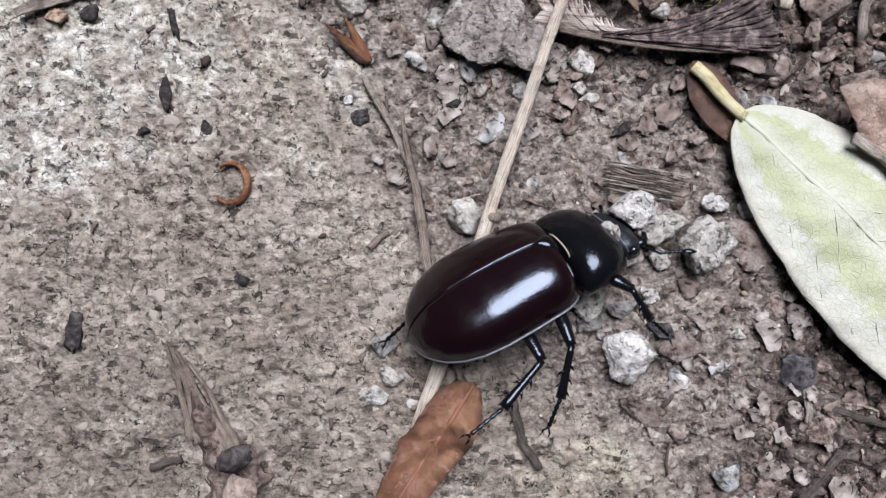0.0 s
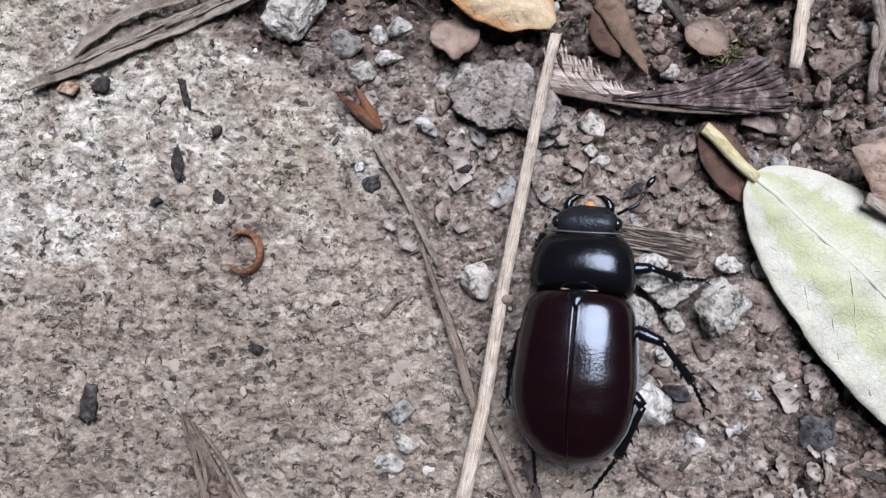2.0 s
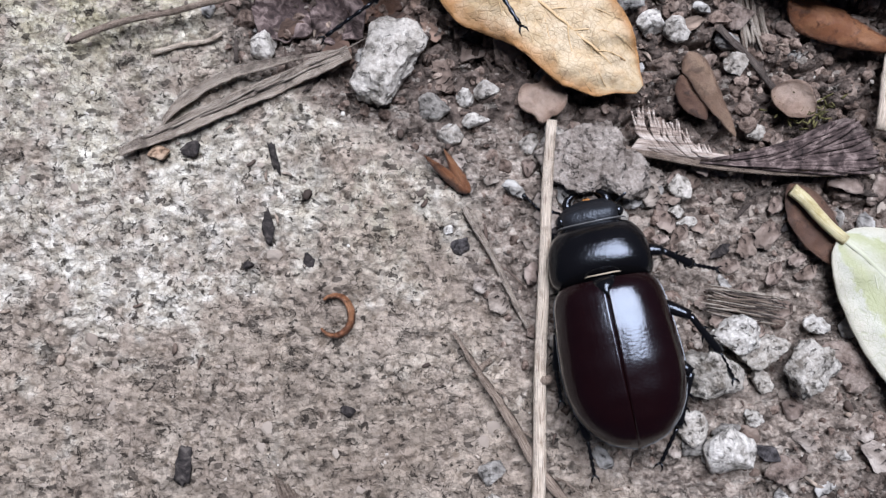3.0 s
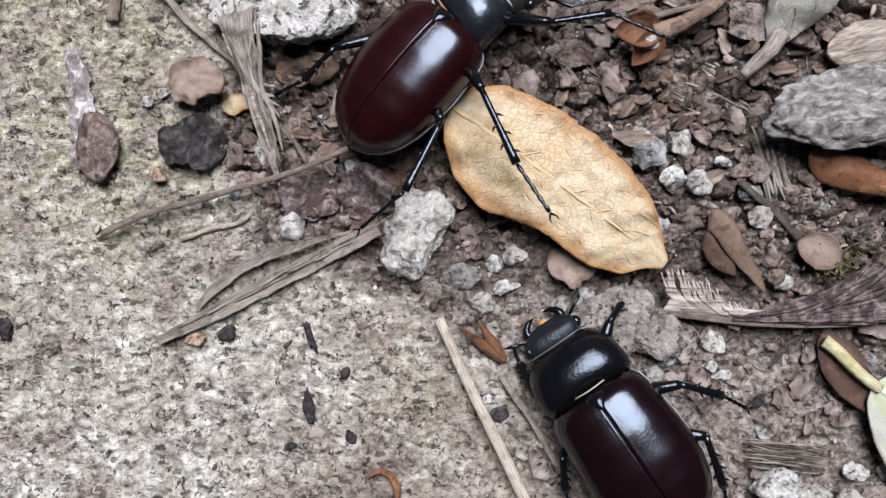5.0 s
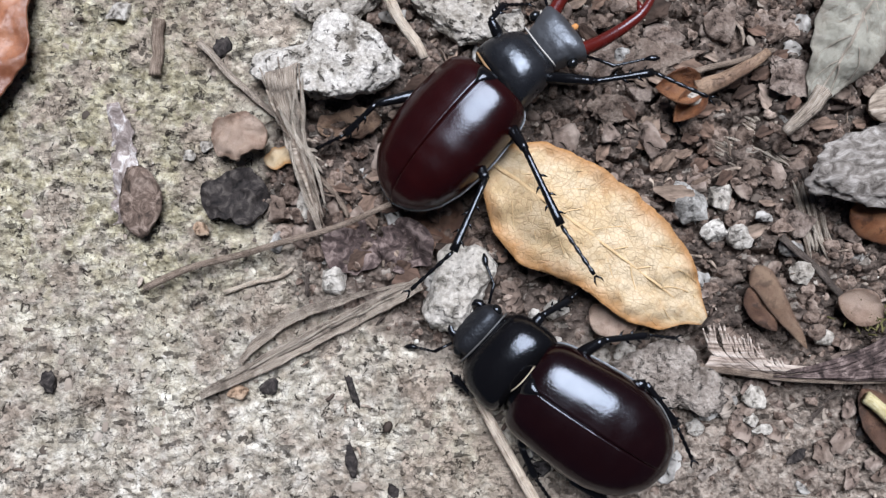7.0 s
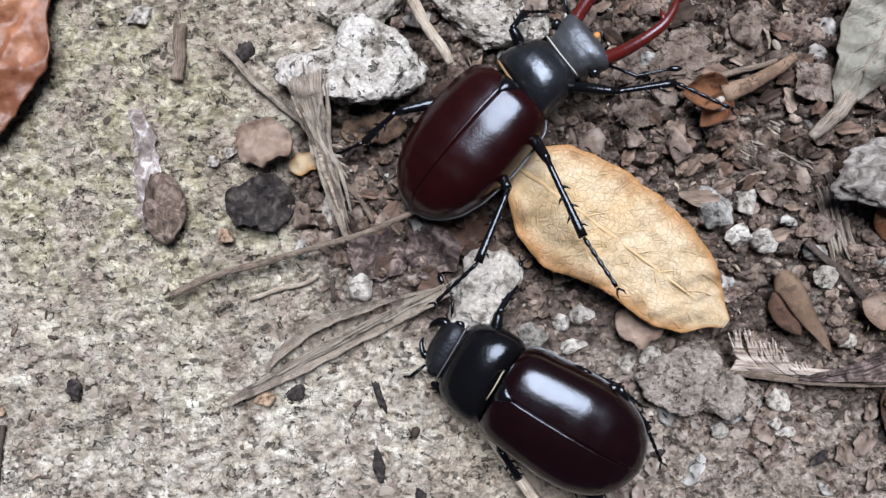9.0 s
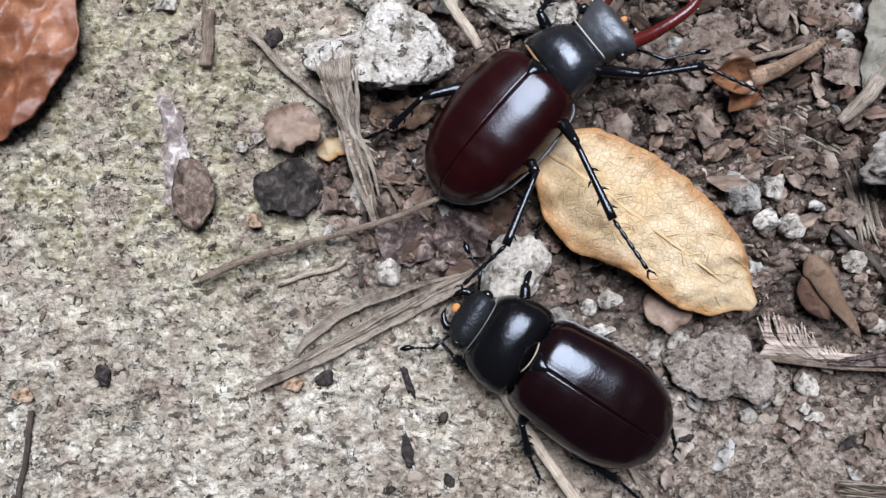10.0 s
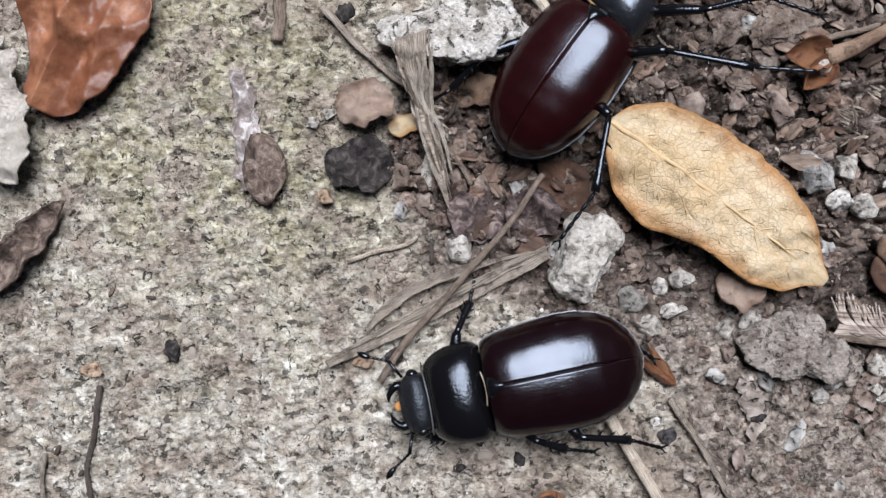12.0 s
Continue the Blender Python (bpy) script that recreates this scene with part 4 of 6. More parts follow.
def build_litter():
    # the large variegated leaf with its stalk
    big = leaf("variegated_leaf", "pale cream and light green variegated fallen leaf with yellow stalk", PALE_LEAF, 43.4, 21.4, 2.6, -43.5, 68, 25.4, lambda s: max(0.0, math.sin(math.pi * s)) ** 0.52,
               veins=9, vein_mat=PALE_VEIN, curl=-0.10, bend=0.02, ripple=0.5, seed=4, thick=0.35, n=80, m=30, ragged=0.008)
    v, f, uv = tube(bent((-9.2, 0.4, -0.4), (1.0, 0, 0.2), 12, 0.3, 2), np.linspace(1.0, 0.85, 12), 10, 0.9, 2, 0.08)
    part("leaf_stalk", mesh_of("leaf_stalk", v, f, PETIOLE, uv), big, "thick pale yellow leaf stalk with a brown tip")
    leaf("oval_leaf", "small dull brown oval dead leaf under a pale leaf stalk", UMBER_LEAF, 37.2, 29.0, 1.0, -62, 13.5, 6.4, oval, veins=0, curl=0.15, ripple=0.25, seed=5)
    leaf("dead_leaf", "pinkish tan dead leaf lying over the variegated leaf", BLUSH_LEAF, 56.0, 24.6, 5.0, -22, 30, 18, lambda s: min(1.0, s / 0.5) ** 0.8 * max(0.0, 1 - max(0.0, (s - 0.6) / 0.4) ** 2), ripple=0.9, seed=6, ragged=0.1, n=60, m=40,
         creases=((0.5, 0, 28, 0.4, 1.5, 4.0), (8, 0, 14, 5, 0.6, 2.0), (9, 0, 15, -5, 0.6, 2.0)))
    stick("twig", "short light brown woody twig on a leaf", "twig", GREY_STRAW, (58.2, 17.8), (69.0, 11.4), 0.8, 0.3, 3, 0.9, lift=(4.6, 4.8))
    # copper and bleached leaves at the slab's far side
    leaf("copper_leaf", "glossy copper-brown creased dead leaf on mossy slab", BROWN_LEAF, -99.5, 72.4, 2.6, 62, 40, 24, oval, curl=-0.02, bend=0.03, ripple=0.7, seed=7, thick=0.35, ragged=0.02, n=90, m=64,
         sides=(((0, 1.4), (0.04, 3.4), (0.16, 4.6), (0.3, 8.2), (0.5, 11.0), (0.75, 8.0), (1, 0.5)), ((0, 2.0), (0.04, 4.4), (0.16, 7.4), (0.3, 8.4), (0.45, 9.4), (0.52, 8.6), (0.62, 5.8), (0.8, 4.4), (1, 0.5))),
         creases=((0.5, 1.0, 13, 0.8, 1.9, 3.2), (13, 0.8, 30, 3.0, 2.4, 4.2), (8, 9.5, 26, 6.4, 2.8, 3.0), (4, -5.5, 20, -3.4, 1.3, 2.6), (19, -9.6, 12, -1.5, 0.9, 2.2), (15, 2.0, 17, 8.0, 0.8, 2.0)))
    leaf("bleached_leaf", "bleached pale grey dead leaf with ragged edge", CREAM_LEAF, -119.5, 90, 4.6, -59, 33, 19, oval, curl=-0.1, ripple=1.6, seed=8, ragged=0.16, n=70, m=30)
    leaf("bark_scrap", "ragged curled brown bark scrap on slab", SEED, -109.5, 45.5, 1.4, 48, 18.5, 5.0, oval, curl=0.9, ripple=1.3, seed=9, ragged=0.18, thick=0.9, category="bark")
    # samara lying by the tan leaf
    seed_root = new("winged_seed")
    seed_root.matrix_basis = pose(14.0 * MM, 34.8 * MM, 1.9 * MM, 0, 0, -5)
    tagged(seed_root, "dark brown winged maple seed with frayed papery wing", "seed")
    def lay(length, x0, tall, n, seed, thick, slant=0.0, ripple=0.35):
        """A strip over the rib: its lower edge is the rib's line, its upper edge stands tall(x) above."""
        v, f, uv, _ = blade(length, 2.0, lambda s: 1.0, ripple=ripple, seed=seed, ragged=0.0, thick=thick, n=n, m=18)
        up, x = (v[:, 1] + 1) / 2, v[:, 0] + x0
        return np.stack([x + up * slant * np.clip(1 - v[:, 0] / 7, 0, 1), -1.3 - 1.4 * np.sin(math.pi * x / 36) + up * tall(x), v[:, 2] + 0.5 * np.sin(up * 3)], 1), f, uv

    rng = np.random.RandomState(17)
    v, f, uv = lay(21, 0, lambda x: np.interp(x, (0, 1.5, 5, 9.0, 12, 21), (1.6, 3.2, 3.4, 2.6, 2.0, 2.0)), 60, 11, 0.3, 1.0)
    wing = part("wing", mesh_of("wing", v, f, WING, uv), seed_root, "frayed pale papery wing with fibres")
    low = lambda x: -1.3 - 1.4 * math.sin(math.pi * x / 36)
    for k in range(46):
        x0 = rng.uniform(1.0, 12.5)
        tall = np.interp(x0, (1, 3, 6, 10, 12.5), (6.2, 6.8, 6.0, 4.0, 2.4)) * rng.uniform(0.72, 1.08)
        lean = rng.uniform(-2.2, 0.2) - 0.06 * x0
        p = np.array([(x0 + 3.4, low(x0) + 0.3, 0.3), (x0 + 1.6, low(x0) + 0.9, 0.55), (x0 + 0.4 * lean, low(x0) + 0.5 * tall, 0.9), (x0 + lean, low(x0) + tall, 0.5 + rng.uniform(-0.3, 0.5))])
        part("fibre", mesh_of("fibre", *tube(p, np.array([0.16, 0.24, 0.25, 0.1]) * rng.uniform(0.7, 1.3), 6, 0.6, k, 0.2)[:2], WING), wing)
    v, f, uv = lay(16, 19.5, lambda x: np.interp(x, (19.5, 22, 25, 28, 30.5, 32.5, 34, 35.0, 35.5), (1.6, 2.4, 5.2, 7.6, 8.2, 7.2, 5.0, 2.2, 0.2)), 60, 12, 0.4, 0.0, 0.15)
    case = part("seed_case", mesh_of("seed_case", v, f, DARK_WING, uv), seed_root, "wrinkled dark brown broad end")
    edge = np.array([(23.5, 1.0), (26.0, 3.4), (28.6, 5.2), (31.0, 5.9), (33.2, 4.9), (34.8, 2.7), (35.4, 0.6), (34.0, -1.4), (31.0, -1.9)])
    for k in range(38):
        q = k / 37 * (len(edge) - 1)
        e = np.array([np.interp(q, range(len(edge)), edge[:, 0]), np.interp(q, range(len(edge)), edge[:, 1])]) * rng.uniform(0.95, 1.02)
        o = np.array([13.0 + rng.uniform(-3, 6), -2.3 + 1.0 * (1 - k / 37)])
        m = o + (e - o) * 0.55 + np.array([1.2, -0.5 * (e[1] + 2) * 0.35])
        z = 0.75 + rng.uniform(-0.15, 0.3)
        pts = [np.array([*(o * (1 - h) ** 2 + 2 * h * (1 - h) * m + e * h * h), z + 0.25 * math.sin(math.pi * h) + 0.12 * rng.uniform(-1, 1)]) for h in np.linspace(0, 1, 11)]
        part("ridge", mesh_of("ridge", *tube(pts, np.interp(np.linspace(0, 1, 11), (0, 0.4, 0.9, 1), (0.14, 0.24, 0.34, 0.12)) * rng.uniform(0.75, 1.25), 6, 0.7, k, 0.25)[:2], DARK_RIDGE), case)
    v, f, uv = tube([(k, low(k), 0.4) for k in np.linspace(-0.5, 31, 26)], np.linspace(0.5, 0.3, 26), 8, 0.8, 3, 0.2)
    part("wing_rib", mesh_of("wing_rib", v, f, BROWN_STRAW, uv), seed_root)
    # the second samara, on the slab
    root = new("winged_seed")
    root.matrix_basis = pose(-71.2 * MM, 77.4 * MM, 0.9 * MM, 0, 0, -82)
    tagged(root, "flattened winged seed with silvery flaking wing on slab", "seed")
    v, f, uv, _ = blade(18, 6.4, lambda s: 0.3 + 0.7 * s ** 0.7, ripple=0.9, seed=13, ragged=0.32, thick=0.3)
    part("wing", mesh_of("wing", v, f, SILVER_WING, uv), root, "silvery flaking wing")
    v, f = rock(3, 90, 3, 0.06)
    part("seed_case", mesh_of("seed_case", v * np.array([5.6, 3.4, 1.3]) + np.array([15.4, 1.5, 0.6]), f, SEED), root)
    # round scales and seed cases among the crumbs
    for x, y, sx, sy, turn, seed, mat, label in (
        (-53.6, 62.4, 10.4, 8.2, -8, 14, CHAR, "round blackish dry bud scale with rolled rim"), (-52.2, 71.0, 8.8, 7.6, 10, 15, BLUSH_LEAF, "round tan dry scale on slab"),
        (-28.6, 53.6, 8.4, 8.0, 60, 16, DARK_RIDGE, "dark brown wrinkled oval seed husk"), (-36.4, 53.8, 9.6, 7.4, -22, 17, DARK_RIDGE, "dark brown wrinkled oval seed husk"),
        (-23.5, 57.2, 9.0, 9.0, 60, 18, UMBER_LEAF, "reddish brown curled dry scale"), (-36.0, 72.6, 10.0, 5.0, 0, 19, PINK_LEAF, "pinkish dry scale beside a white stone"),
        (1.6, 41.2, 7.2, 6.0, 10, 20, BLUSH_LEAF, "reddish tan round seed scale under a leaf"), (-46.6, 68.2, 5.0, 3.6, 20, 21, TAN_LEAF, "crumpled golden dry scrap")):
        v, f, uv, _ = blade(sx, sy, lambda s: max(0.0, 1 - (2 * s - 1) ** 2) ** 0.5, curl=0.22, ripple=1.6, seed=seed, ragged=0.22, thick=0.8, n=44, m=28)
        v[:, 0] -= sx / 2
        thing("dry_scale", label, "husk", "dry scales on the ground", mesh_of("dry_scale", v, f, mat, uv), x, y, float(level(x, y)) + 1.5, turn)
    # narrow brown leaf, dark chip and bits beside the winged seed
    leaf("lance_leaf", "narrow light brown dead leaf on soil", PINK_LEAF, 22.4, 47.8, 2.2, -62, 14.0, 4.4, lambda s: max(0.0, 1 - s) ** 0.6 * min(1, (s / 0.15) ** 0.5), curl=-0.3, ripple=0.4, seed=22)
    leaf("lance_leaf", "dark purplish narrow dead leaf scrap", UMBER_LEAF, 21.4, 44.6, 1.6, -60, 7.5, 4.0, oval, curl=-0.3, ripple=0.3, seed=23)
    leaf("curled_leaf", "yellowish brown curled leaf scrap beside moss", BLUSH_LEAF, 34.6, 42.5, 1.8, -30, 7.0, 5.6, oval, curl=0.5, ripple=0.5, seed=24)
    leaf("copper_leaf", "bright orange-brown narrow curled leaf under bark", ORANGE_HUSK, 36.8, 55.2, 2.0, -24, 18, 6.0, pointed, curl=-0.5, ripple=0.4, seed=25)
    # grey bark slab and leaves at the soil's far corner
    v, f = rock(5, 91, 6, 0.14, 2.4)
    thing("bark_piece", "grey furrowed weathered bark piece on soil", "bark", "", mesh_of("bark_piece", v * np.array([14, 6.4, 3.8]), f, BARK), 44.0, 61.0, 4.0, 6)
    grey = leaf("grey_leaf", "dull grey-green withered curled leaf with stalk", GREY_LEAF, 45.5, 92.0, 4.2, -122, 25, 11, oval, veins=5, vein_mat=PALE_FIBRE, curl=-0.3, ripple=1.7, seed=26, ragged=0.1, n=60, m=26)
    v, f, uv = tube(bent((23, 0, 0.5), (31, -2.0, 0), 10, 0.4, 4), np.linspace(1.3, 0.8, 10), 8, 0.7, 4, 0.1)
    part("leaf_stalk", mesh_of("leaf_stalk", v, f, GREY_STRAW, uv), grey)
    leaf("ribbed_leaf", "brown ribbed dried leaf fragment", FIBRE, 40.5, 69.6, 2.6, 12, 14, 7.0, oval, curl=-0.4, ripple=0.6, seed=27, ragged=0.06, thick=0.6)
    for x, y, l, w, turn, seed, count, label in ((22.6, 69.4, 11, 6.0, -40, 28, 20, "splintered fibrous wood scrap on soil"), (31.2, 60.6, 13, 4.6, -80, 29, 16, "grey fibrous wood splinter on soil"),
                                                 (18.6, 66.8, 12, 3.6, -28, 30, 14, "splintered fibrous wood scrap on soil"), (24.0, 12.6, 13.0, 4.6, -9, 31, 24, "grooved dark grey-brown fibrous wood scrap on soil")):
        bundle("wood_splinter", label, "wood scrap", x, y, turn, l, w, count, seed, "wood scraps", 0.5, (PALE_FIBRE, DARK_TWIG, BROWN_STRAW) if seed == 31 else None)
    for x, y, l, w, turn, seed in ((21.5, 84.0, 9, 8.0, 70, 32), (28.0, 84.0, 10.5, 8.0, 20, 33), (11.0, 79.6, 13, 6.0, 8, 34), (17.0, 74.4, 8, 4.0, 40, 35), (30.0, 75.0, 10, 7, -30, 36), (4.0, 80.6, 10, 6, 30, 37), (3.0, 72.4, 8, 5, 0, 38)):
        v, f = rock(4, 500 + seed, 16, 0.3, 2.2)
        thing("bark_flake", "dark greyish brown soil-covered bark flake", "bark", "bark flakes", mesh_of("bark_flake", v * np.array([l, w, 2.4]) / 2, f, BROWN_STONE, flat=True), x, y, float(level(x, y)) + 0.7, turn)
    # orange beech husk, open
    husk = new("open_husk")
    husk.matrix_basis = pose(14.6 * MM, 73.6 * MM, 2.4 * MM, 0, 0, 8)
    tagged(husk, "open orange-brown seed husk with pale inside", "husk")
    for turn, l, w, seed in ((165, 7.0, 5.4, 40), (215, 6.4, 4.0, 41)):
        v, f, uv, _ = blade(l, w, oval, curl=0.9, ripple=0.3, seed=seed, thick=0.4)
        c, s = math.cos(radians(turn)), math.sin(radians(turn))
        v = np.stack([v[:, 0] * c - v[:, 1] * s + 2, v[:, 0] * s + v[:, 1] * c, v[:, 2]], 1)
        part("valve", mesh_of("valve", v, f, ORANGE_HUSK, uv), husk)
    v, f, uv = tube(bent((1, 0, 0.6), (12.5, 3.6, 0.4), 10, 0.5, 5), np.linspace(1.5, 0.7, 10), 8, 0.7, 5, 0.12)
    part("husk_stalk", mesh_of("husk_stalk", v, f, PINK_LEAF, uv), husk)
    v, f = rock(3, 92, 4, 0.1)
    part("husk_lining", mesh_of("husk_lining", v * np.array([1.5, 1.1, 0.6]) + np.array([0.2, -0.9, 0.6]), f, WHITE_STONE), husk, "pale inner lining")
    # two-pronged orange husk on the slab's edge
    prong = new("split_husk")
    prong.matrix_basis = pose(-14.6 * MM, 33.8 * MM, 1.6 * MM, 0, 0, -48)
    tagged(prong, "split orange-brown bud husk with two points", "husk")
    for turn, l, seed in ((-9, 8.6, 42), (11, 7.4, 43)):
        v, f, uv, _ = blade(l, 1.9, pointed, curl=-1.3, ripple=0.4, seed=seed, thick=0.35)
        c, s = math.cos(radians(turn)), math.sin(radians(turn))
        part("prong", mesh_of("prong", np.stack([8.6 - (v[:, 0] * c - v[:, 1] * s), v[:, 0] * s + v[:, 1] * c, v[:, 2]], 1), f, ORANGE_HUSK, uv), prong)
    # curl of dry skin on the slab
    a = np.linspace(radians(130), radians(-140), 26)
    pts = np.stack([2.5 * np.cos(a), 2.9 * np.sin(a), 0.5 + 0.2 * np.sin(3 * a)], 1)
    v, f, uv = tube(pts, 0.12 + 0.42 * np.sin(np.linspace(0.25, 3.0, 26)), 9, 1.6, 6, 0.2)
    thing("curled_husk", "curled rust-brown husk ring on the slab", "husk", "", mesh_of("curled_husk", v, f, ORANGE_HUSK, uv), -28.2, 9.6, float(level(-28.2, 9.6)) + 0.4)
    # fibrous husk with a hollow end
    root = new("fibrous_husk")
    root.matrix_basis = pose(-35.6 * MM, -12.8 * MM, 0.8 * MM, 0, 0, -64)
    tagged(root, "frayed brown fibrous plant husk with hollow end on slab", "husk")
    for k in range(7):
        v, f, uv = tube(bent((0.6 * k, (k - 3) * 0.25, 0.4), (14 + 0.8 * k, (k - 3) * 0.9, 1.0), 12, 0.5, 50 + k), np.linspace(0.22, 0.6, 12), 7, 0.7, k, 0.2)
        part("fibre", mesh_of("fibre", v, f, BROWN_STRAW, uv), root)
    v, f, uv, _ = blade(17, 9.0, lambda s: 0.10 + 0.9 * min(1, s * 1.25) ** 1.4, curl=-0.7, ripple=1.5, seed=44, thick=0.7, ragged=0.26)
    v[:, 0] += 7
    v[:, 2] += 3.2 * (v[:, 0] - 7) / 19
    part("husk_body", mesh_of("husk_body", v, f, SEED, uv), root)
    # a solid dark lump stands in for the shade inside the end
    v, f = rock(3, 94, 4, 0.2)
    part("hollow", mesh_of("hollow", v * np.array([1.7, 3.0, 0.8]) + np.array([18.6, 2.6, 4.0]), f, CHAR), root, "blackish lump standing for the shade in the husk's hollow end")
    v, f = rock(3, 95, 4, 0.2)
    part("lining", mesh_of("lining", v * np.array([2.4, 2.6, 1.2]) + np.array([22.6, 1.4, 4.0]), f, PINK_BARK), root, "pale pinkish inner wall of the husk")
    # dark chips on the slab
    for x, y, l, w, turn, seed, label in ((-49.6, -12.3, 5.8, 3.4, 95, 45, "blackish flake of charred bark on slab"), (-32.3, 17.6, 2.6, 1.9, 100, 46, "small blackish speck of bark on slab"),
                                          (-37.6, 33.0, 5.6, 1.5, 110, 47, "dark narrow bark chip on slab"), (-37.9, 22.5, 5.4, 2.0, 95, 48, "dark narrow bark chip on slab"),
                                          (-26.2, -4.0, 2.2, 2.0, 20, 49, "small blackish speck of bark on slab"), (-82.5, 36.2, 4.8, 2.4, 105, 50, "dark reddish bark chip on slab"),
                                          (-49.6, 33.8, 3.4, 2.4, 0, 51, "dark crumb in a hollow of the slab"), (-54.6, 85.0, 3.0, 4.0, 0, 52, "blackish crumb on mossy slab"),
                                          (3.4, 22.0, 4.0, 1.6, 20, 53, "dark reddish bark chip on soil"), (27.5, 19.0, 4.0, 1.6, 40, 54, "dark bark chip on soil"),
                                          (36.8, 22.8, 2.6, 1.2, 50, 55, "dark bark chip on soil"), (29.2, 11.6, 4.6, 3.0, 0, 56, "dark crumb on soil"), (-41.0, 16.8, 1.8, 1.2, 0, 57, "small blackish speck of bark on slab")):
        v, f = rock(3, seed, 9, 0.3, 2.6)
        thing("bark_chip", label, "bark", "bark chips", mesh_of("bark_chip", v * np.array([l, w, 1.2]) / 2, f, CHAR), x, y, float(level(x, y)) + 0.35, turn)
    thing("clay_bit", "small orange-tan clay crumb on slab", "crumb", "", mesh_of("clay_bit", rock(3, 58)[0] * np.array([1.9, 1.3, 0.7]), rock(3, 58)[1], TAN_STONE), -94.6, 34.0, 0.6, 0)
    thing("clay_bit", "small orange-tan clay crumb on slab", "crumb", "", mesh_of("clay_bit", rock(3, 59)[0] * np.array([2.2, 1.4, 0.5]), rock(3, 59)[1], TAN_STONE), -54.6, 33.2, 0.4, 0)
    thing("clay_bit", "small yellowish round crumb on soil", "crumb", "", mesh_of("clay_bit", rock(3, 60)[0] * np.array([1.4, 1.4, 1.0]), rock(3, 60)[1], TAN_STONE), -58.8, 57.8, 0.8, 0)
    # a bed of moss
    rng = np.random.RandomState(71)
    bits = []
    for _ in range(70):
        p = np.array([rng.normal(39.5, 2.2), rng.normal(39.6, 1.2), 1.0])
        d = np.array([rng.uniform(-1.2, 1.2), rng.uniform(-1.2, 1.2), rng.uniform(0.3, 1.4)])
        bits.append(tube([p, p + d * 0.5, p + d], (0.2, 0.16, 0.04), 5)[:2])
    v, f = join(*bits)
    tagged(new("moss_tuft", mesh_of("moss_tuft", v, f, MOSS)), "small olive green moss tuft on soil", "moss", kind="stuff")
    # stalks and twigs
    stick("straw", "thin dry grey-brown straw lying on soil", "straw", GREY_STRAW, (-9.6, 25.4), (-0.4, 8.0), 0.55, 0.4, 6, group="straws")
    stick("straw", "pale dry stalk end on soil", "straw", STRAW, (53.6, 53.0), (49.6, 36.6), 1.15, 0.4, 7, group="straws", lift=(3, 2.2))
    stick("straw", "weathered grey stalk on soil", "straw", GREY_STRAW, (60.6, 50.0), (62.2, 33.2), 0.9, 1.2, 8, group="straws", lift=(2, 1))
    stick("straw", "weathered grey stalk on soil", "straw", GREY_STRAW, (66.0, 48.0), (61.6, 40.0), 0.8, 1.0, 9, group="straws", lift=(2, 1))
    stick("straw", "short pale straw on slab", "straw", STRAW, (-56.0, 48.2), (-45.6, 51.4), 0.42, 0.8, 11, group="straws")
    stick("straw", "pale brown straw across the slab's edge", "straw", GREY_STRAW, (-58.0, 86.0), (-45.0, 72.6), 0.6, 0.5, 12, group="straws", lift=(0.4, 1.6))
    stick("straw", "dry stalk leaning between two stones", "straw", STRAW, (-31.0, 93.6), (-24.2, 80.6), 0.85, 0.5, 13, group="straws", lift=(6, 4))
    stick("twig", "thin upright brown twig on soil", "twig", DARK_TWIG, (-42.6, 62.0), (-43.6, 47.0), 0.42, 0.6, 14, group="twigs")
    stick("twig", "thin brown twig on soil", "twig", BROWN_STRAW, (-41.8, 66.0), (-37.0, 58.6), 0.5, 0.5, 15, group="twigs", lift=(1, 1))
    stick("twig", "thin dark rootlet on slab", "twig", DARK_TWIG, (-93.6, 31.6), (-96.2, 12.0), 0.5, 1.0, 16, group="twigs")
    stick("straw", "short pale straw on slab", "straw", GREY_STRAW, (-102.4, 22.0), (-103.0, 12.0), 0.4, 0.4, 17, group="straws")
    stick("twig", "short flat brown stick on mossy slab", "twig", BROWN_STRAW, (-64.0, 90.0), (-64.8, 81.4), 0.95, 0.5, 18, 0.9, group="twigs")
    stick("twig", "short dark knobbly twig on soil", "twig", DARK_TWIG, (12.4, -19.4), (16.6, -29.6), 0.75, 0.5, 19, group="twigs")
    stick("twig", "thin brown twig on soil", "twig", DARK_TWIG, (60.0, -26.0), (50.6, -38.0), 0.7, 0.4, 20, group="twigs")
    stick("twig", "thin dark twig on soil", "twig", DARK_TWIG, (39.8, 33.6), (50.0, 27.0), 0.6, 0.6, 21, group="twigs")
    stick("twig", "thin dark twig on soil", "twig", DARK_TWIG, (35.2, 29.0), (30.2, 24.2), 0.45, 0.5, 22, group="twigs")
    stick("twig", "thin dark twig on soil", "twig", DARK_TWIG, (27.1, 52.0), (37.4, 40.4), 0.6, 0.4, 23, group="twigs", lift=(1.5, 1.5))
    stick("twig", "thin brown twig on soil", "twig", BROWN_STRAW, (10.0, 74.8), (28.0, 79.6), 0.5, 0.7, 24, group="twigs", lift=(1.6, 1.8))
    stick("twig", "thin dark twig on soil", "twig", DARK_TWIG, (31.6, 62.0), (33.6, 45.8), 0.6, 0.8, 25, group="twigs", lift=(1.8, 1.4))
    stick("twig", "short dark twig on soil", "twig", DARK_TWIG, (58.0, -20.0), (68.0, -22.4), 0.6, 0.5, 26, group="twigs")
